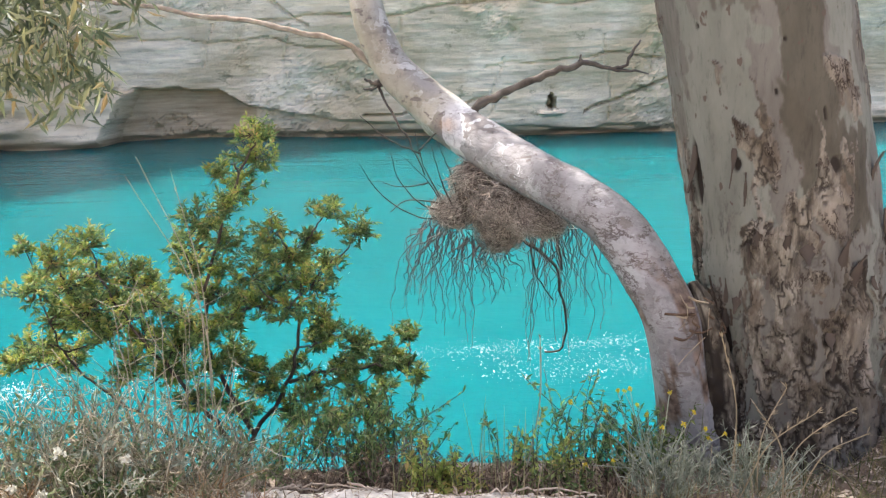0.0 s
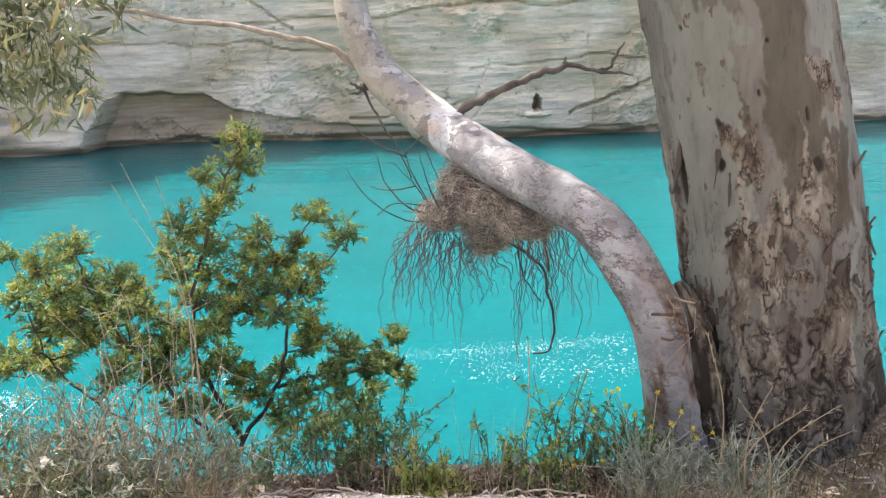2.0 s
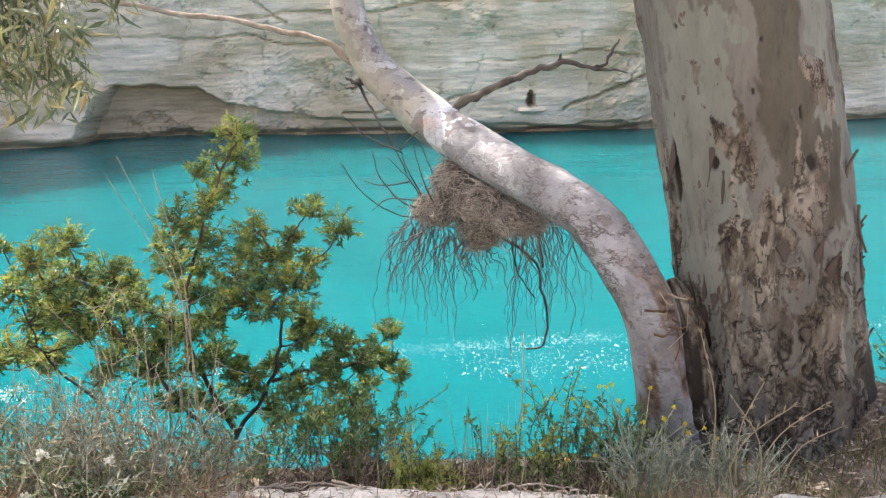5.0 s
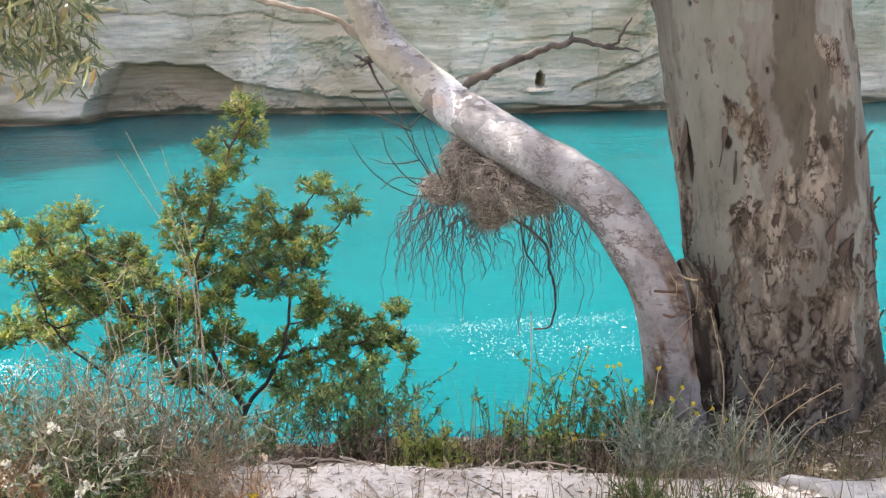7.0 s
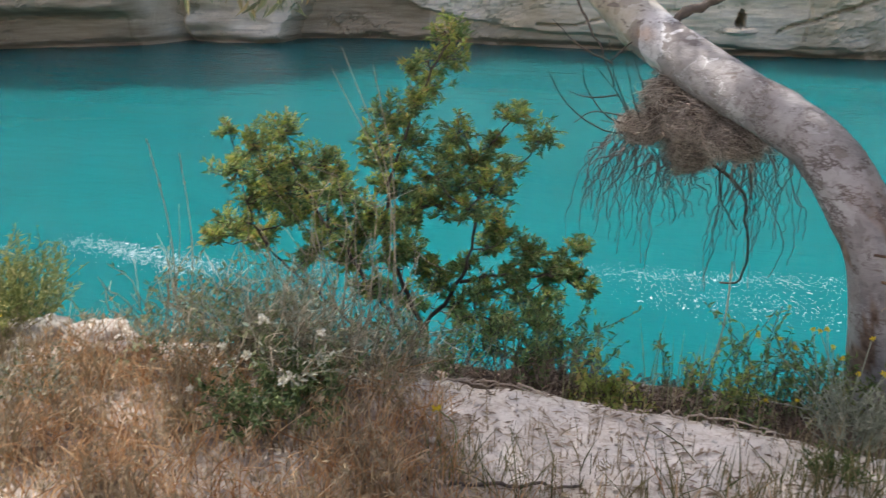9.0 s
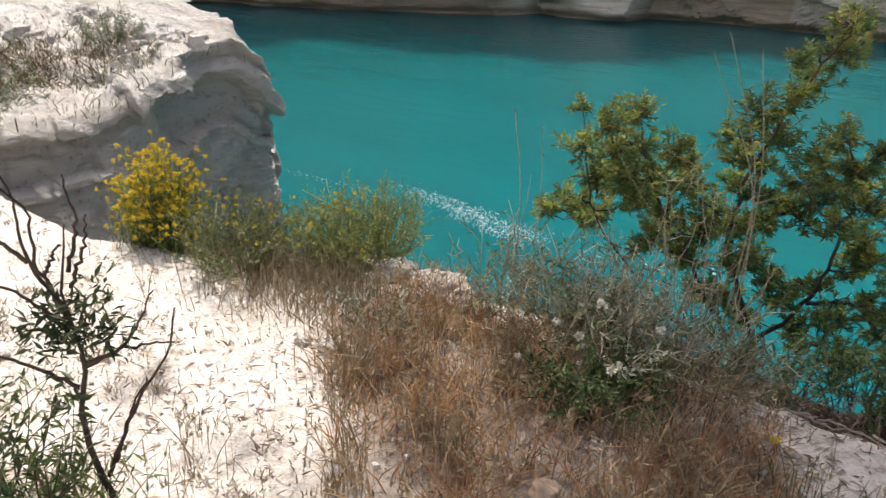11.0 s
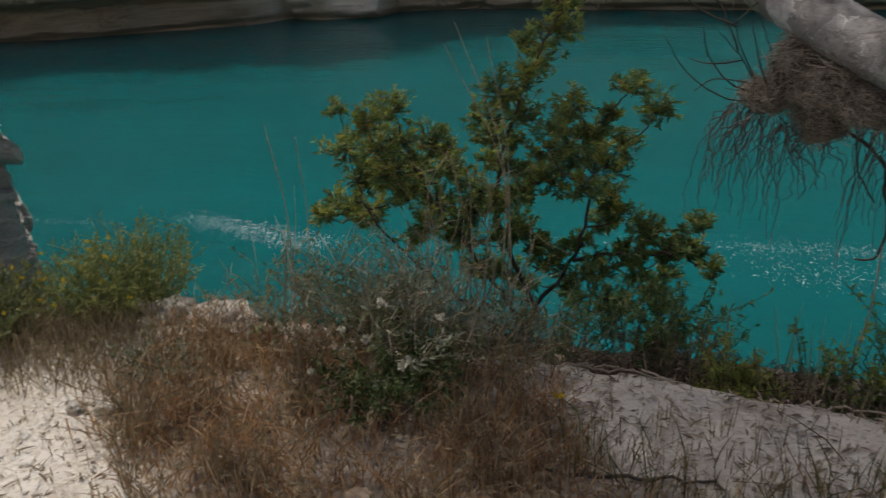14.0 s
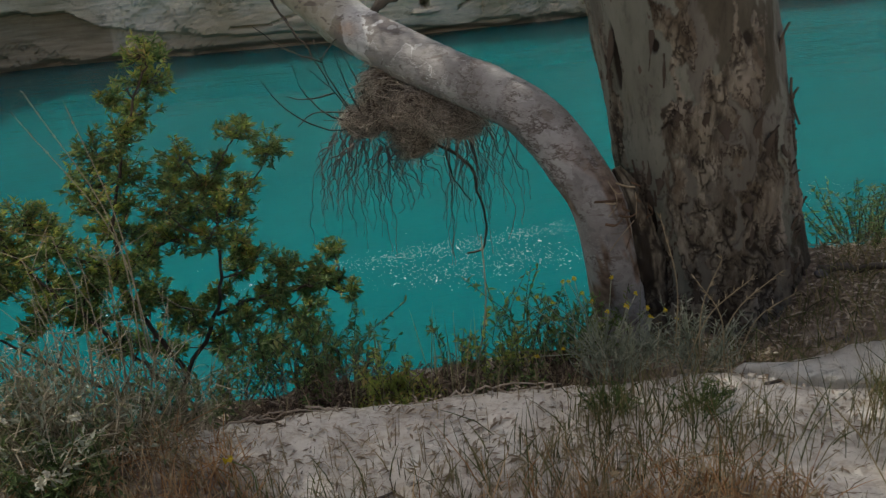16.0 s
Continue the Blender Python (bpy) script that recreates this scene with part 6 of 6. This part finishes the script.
TAN_STONE = wood_material("tan_pebble", (0.34, 0.26, 0.18), (0.55, 0.45, 0.34))
DARK_STONE = wood_material("dark_pebble", (0.06, 0.055, 0.055), (0.20, 0.19, 0.19))
stone(-1.06, 1.575, 0.044, "pale tan rounded stone in the dry grass", TAN_STONE, 1)
stone(-2.09, 1.77, 0.055, "flat pale stone at the grass edge", ROCK, 2, 0.4)
stone(-2.2, 1.74, 0.035, "flat pale stone at the grass edge", ROCK, 3, 0.4)
stone(1.50, 2.36, 0.028, "dark rounded pebble at the tree foot", DARK_STONE, 4)
stone(1.40, 2.24, 0.022, "dark rounded pebble at the tree foot", DARK_STONE, 5)
stone(1.56, 2.28, 0.020, "dark rounded pebble at the tree foot", DARK_STONE, 6)
for k in range(12):
    stone(rng.uniform(-3.6, 1.5), rng.uniform(0.9, 2.2), rng.uniform(0.010, 0.022), "small pale pebble on the bank", ROCK, 10 + k)
for k in range(7):
    stone(rng.uniform(1.75, 2.4), rng.uniform(2.45, 3.05), rng.uniform(0.012, 0.035), "small grey rubble on the slope", DARK_STONE if k % 2 else ROCK, 30 + k)


def edge_rocks():
    """Broken pale blocks along the lip of the bank."""
    for k, (x, y, w) in enumerate(((-2.86, 2.20, 0.07), (-2.63, 2.27, 0.06), (-2.42, 2.36, 0.075), (-2.27, 2.37, 0.10), (-2.12, 2.39, 0.085), (-2.0, 2.37, 0.10), (-1.88, 2.33, 0.07), (-2.05, 2.26, 0.05), (-2.32, 2.24, 0.045))):
        stone(x, y, w, "broken pale block on the lip of the bank", ROCK, 50 + k, 0.45)


edge_rocks()


def stick(points, r, label, mat=DEAD_WOOD, name="stick"):
    q = spline([(x, y, float(ground_z(x, y)) + h) for x, y, h in points], 18)
    q[1:-1] += rng.normal(0, 0.006, (16, 3))
    v, f = tube(q, np.linspace(r, r * 0.5, 18), 6)
    thing(name, v, f, mat, label, "stick", "", "sticks and roots on the bank")


stick([(-0.62, 1.84, 0.006), (-0.4, 1.86, 0.01), (-0.1, 1.93, 0.006)], 0.008, "grey dead stick on the ground")
PALE_ROOT = wood_material("pale_bare_root", (0.30, 0.24, 0.18), (0.55, 0.48, 0.39))
for pts in ([(-0.66, 2.30, 0.0), (-0.62, 2.42, 0.012), (-0.50, 2.455, 0.02), (-0.36, 2.45, 0.015), (-0.22, 2.43, 0.0)], [(-0.36, 2.46, 0.03), (-0.26, 2.43, 0.01), (-0.24, 2.28, 0.004), (-0.17, 2.16, 0.004)], [(-0.60, 2.44, 0.01), (-0.5, 2.46, 0.04), (-0.36, 2.44, 0.02)], [(0.15, 2.40, 0.0), (0.38, 2.40, 0.03), (0.55, 2.36, 0.02)], [(0.40, 2.42, 0.03), (0.5, 2.34, 0.015), (0.62, 2.2, 0.004)]):
    stick(pts, 0.0048, "pale bare root over the ledge edge", PALE_ROOT, "bare_root")
stick([(2.0, 3.0, 0.01), (2.35, 2.8, 0.05), (2.6, 2.72, 0.03)], 0.02, "weathered branch on the slope")
stick([(1.05, 2.12, 0.006), (1.35, 2.1, 0.012), (1.55, 2.06, 0.004)], 0.008, "grey dead stick on the ground")

hp = Heap()
q = scatter(19000, -5.4, 3.0, -0.8, 3.1)
keep = (rng.random(len(q)) < np.where(q[:, 0] > -1.6, 0.85, 0.5) * (0.65 + 0.7 * fractal_noise(q[:, 0] * 3, q[:, 1] * 3, 205, 3)) * smooth_step(-0.8, 0.7, q[:, 1]) * smooth_step(-5.4, -4.0, q[:, 0])) & (q[:, 1] < bank_edge(q[:, 0]) + 0.55 * (q[:, 0] > -1.2) - 0.03)
q = q[keep] + np.array([0, 0, 0.016])
m = len(q)
a = rng.uniform(0, 2 * np.pi, m)
ln = rng.uniform(0.012, 0.055, m)
hp.leaves(q, np.c_[np.cos(a), np.sin(a), rng.normal(0, 0.15, m)], np.c_[rng.normal(0, 0.25, (m, 2)), np.ones(m)], ln, np.minimum(ln * rng.uniform(0.10, 0.3, m), 0.009), 0.06)
q = np.c_[rng.uniform(-0.65, 1.5, 2000), rng.uniform(1.8, 2.42, 2000)]
q = q[rng.random(len(q)) < 0.25 + 1.1 * smooth_step(0.0, 0.5, fractal_noise(q[:, 0] * 5, q[:, 1] * 7, 225, 3))]
q = np.c_[q, ground_z(q[:, 0], q[:, 1]) + 0.007]
m = len(q)
a = rng.uniform(0, 2 * np.pi, m)
ln = rng.uniform(0.015, 0.060, m)
hp.leaves(q, np.c_[np.cos(a), np.sin(a), rng.normal(0, 0.12, m)], np.c_[rng.normal(0, 0.25, (m, 2)), np.ones(m)], ln, np.minimum(ln * rng.uniform(0.15, 0.35, m), 0.011), 0.06)
v, f = hp.mesh()
thing("leaf_litter", v, f, LITTER, "scattered dry leaves and bark flakes on the ground", "litter", "stuff", "", False)


# pebbles and crumbs of marl
hp = Heap()
cube = np.array([(-1, -1, -1), (1, -1, -1), (1, 1, -1), (-1, 1, -1), (-0.6, -0.6, 1), (0.6, -0.6, 1), (0.6, 0.6, 1), (-0.6, 0.6, 1)], float)
sides = [(0, 1, 5, 4), (1, 2, 6, 5), (2, 3, 7, 6), (3, 0, 4, 7), (4, 5, 6, 7)]
q = scatter(3600, -5.0, 2.2, 0.3, 2.4)
q = q[(q[:, 1] < bank_edge(q[:, 0]) - 0.03) & (rng.random(len(q)) < np.where((q[:, 0] < -1.9) | (q[:, 1] > 1.9), 0.95, 0.35))]
for c in q:
    k = rng.lognormal(-5.3, 0.5)
    a = rng.uniform(0, 6.28)
    w = cube * rng.uniform(0.6, 1.3, (8, 3)) * k * np.array([1, rng.uniform(0.6, 1), 0.55])
    hp.add(np.c_[w[:, 0] * math.cos(a) - w[:, 1] * math.sin(a), w[:, 0] * math.sin(a) + w[:, 1] * math.cos(a), w[:, 2]] + c + np.array([0, 0, 0.012]), sides)
v, f = hp.mesh()
PEBBLE = island_mat("marl_crumbs", ((0.0, (0.40, 0.35, 0.28)), (0.5, (0.66, 0.61, 0.53)), (1.0, (0.80, 0.77, 0.70))), 0.95, 0.1)
thing("marl_crumbs", v, f, PEBBLE, "pale crumbs of marl scattered on the ground", "gravel", "stuff", "", False)


def stone_slab():
    """A flat pale slab that edges the tree foot, broken along its front."""
    rim = spline([(1.14, 2.20), (1.30, 2.08), (1.52, 2.02), (1.76, 1.99), (2.05, 2.02), (2.2, 2.12), (2.0, 2.25), (1.7, 2.27), (1.4, 2.25), (1.14, 2.20)], 121)[:-1]
    n, rows = len(rim), []
    mid = rim.mean(0)
    rim = rim + 0.018 * np.c_[fractal_noise(rim[:, 0] * 14, rim[:, 1] * 14, 301, 3), fractal_noise(rim[:, 0] * 14, rim[:, 1] * 14, 311, 3)]
    for f, h in ((1.01, -0.04), (1.02, 0.0), (1.0, 0.026), (0.97, 0.033), (0.8, 0.035), (0.5, 0.036), (0.2, 0.037)):
        p = mid + (rim - mid) * f
        rows.append(np.c_[p, ground_z(p[:, 0], p[:, 1]) + h + 0.004 * fractal_noise(p[:, 0] * 12, p[:, 1] * 12, 321, 3)])
    faces = [(a * n + j, a * n + (j + 1) % n, (a + 1) * n + (j + 1) % n, (a + 1) * n + j) for a in range(len(rows) - 1) for j in range(n)]
    faces.append(tuple((len(rows) - 1) * n + j for j in range(n)))
    thing("stone_slab", np.concatenate(rows), faces, ROCK, "flat pale stone slab beside the tree foot", "stone")


stone_slab()


# ---- sun glints on the water, drawn as white flecks ----
GLINT = island_mat("white_glints", ((0.0, (0.70, 0.78, 0.78)), (1.0, (0.90, 0.92, 0.92))), 0.6, 0.3)


# flat white flecks strewn along lines, in place of sparkle on the ripples
def foam(name, lines, count, label, size=-4.32):
    hp = Heap()
    for (x0, y0), (x1, y1), wide, share in lines:
        n = int(count * share)
        t = rng.beta(1.3, 1.3, n)
        cx, cy = x0 + (x1 - x0) * t + rng.normal(0, wide, n), y0 + (y1 - y0) * t + rng.normal(0, wide, n)
        a = rng.uniform(0, 2 * np.pi, n)
        ln = rng.lognormal(size, 0.5, n)
        base = np.c_[cx, cy, np.full(n, WATER_Z + 0.012)]
        hp.leaves(base, np.c_[np.cos(a), np.sin(a) * 0.5, np.zeros(n)], np.tile((0, 0, 1.0), (n, 1)), ln, ln * rng.uniform(0.15, 0.4, n), 0.0)
    v, f = hp.mesh()
    thing(name, v, f, GLINT, label, "foam", "stuff", "", False)


foam("glint_streaks", (((-0.5, 10.0), (3.4, 10.4), 0.16, 0.30), ((0.4, 9.5), (3.2, 9.4), 0.28, 0.25), ((-7.9, 9.35), (-4.9, 8.85), 0.16, 0.45), ((-10.3, 8.65), (-8.4, 8.9), 0.07, 0.05), ((-5.0, 8.8), (-0.5, 9.9), 0.25, 0.15), ((3.2, 10.2), (8, 10.6), 0.25, 0.15)), 6000, "thin streaks of white flecks for sun glints on the ripples")
foam("glint_patch", (((-7.3, 9.3), (-5.2, 8.9), 0.13, 0.6), ((-6.6, 8.9), (-5.3, 8.7), 0.10, 0.4)), 650, "pale patch of white flecks for glinting ripples", -4.05)
foam("loose_flecks", (((-16, 14), (10, 22), 3.0, 0.5), ((-12, 9), (6, 12), 1.2, 0.5)), 170, "scattered white flecks on the water")

q = scatter(3600, 1.2, 3.2, 2.2, 3.3)
q = q[np.hypot(q[:, 0] - 1.65, q[:, 1] - 3.32) > 0.48]
grass("slope_dry_grass", q, (0.02, 0.17), 0.004, 0.8, TUFT, "short dry grass on the slope beside the trunk", 0.4)
hp = Heap()
q = scatter(7000, 1.15, 3.2, 2.15, 3.3) + np.array([0, 0, 0.016])
q = q[np.hypot(q[:, 0] - 1.65, q[:, 1] - 3.32) > 0.46]
m = len(q)
a = rng.uniform(0, 2 * np.pi, m)
ln = rng.uniform(0.015, 0.07, m)
hp.leaves(q, np.c_[np.cos(a), np.sin(a), rng.normal(0, 0.15, m)], np.c_[rng.normal(0, 0.3, (m, 2)), np.ones(m)], ln, np.minimum(ln * rng.uniform(0.15, 0.4, m), 0.014), 0.06)
v, f = hp.mesh()
thing("bark_litter", v, f, LITTER, "fallen bark flakes and leaves beside the trunk", "litter", "stuff", "", False)


def bare_twigs():
    """Grey dead twigs that rise from the brush before the bush."""
    for k in range(44):
        x = rng.triangular(-2.05, -1.2, -0.65)
        y = rng.uniform(2.4, 2.85)
        z = float(ground_z(x, y))
        h = rng.uniform(0.40, 0.78) * (0.7 if x < -1.4 else 1.0)
        lean = rng.normal(0, 0.16, 2)
        a = np.array([x, y, z])
        tip = a + np.array([lean[0], lean[1], h])
        q = spline([a, (a + tip) / 2 + rng.normal(0, 0.03, 3), tip], 10)
        q[1:] += rng.normal(0, 0.006, (9, 3))
        tw = root_at("bare_twig", x, y, z, "bare grey dead twig rising from the brush", "twig", "bare twigs in the brush")
        v, f = tube(q, np.linspace(0.0045, 0.0014, 10), 4)
        stem = part("stem", local(tw, v), f, GREYSTEM, tw)
        for _ in range(rng.integers(3, 6)):
            i = rng.integers(4, 10)
            e = q[i] + rng.normal(0, 0.07, 3) + np.array([0, 0, 0.08])
            v, f = tube(np.array([q[i], (q[i] + e) / 2 + rng.normal(0, 0.01, 3), e]), np.array([0.002, 0.0015, 0.0008]), 3)
            part("side_twig", local(tw, v), f, GREYSTEM, stem)


bare_twigs()
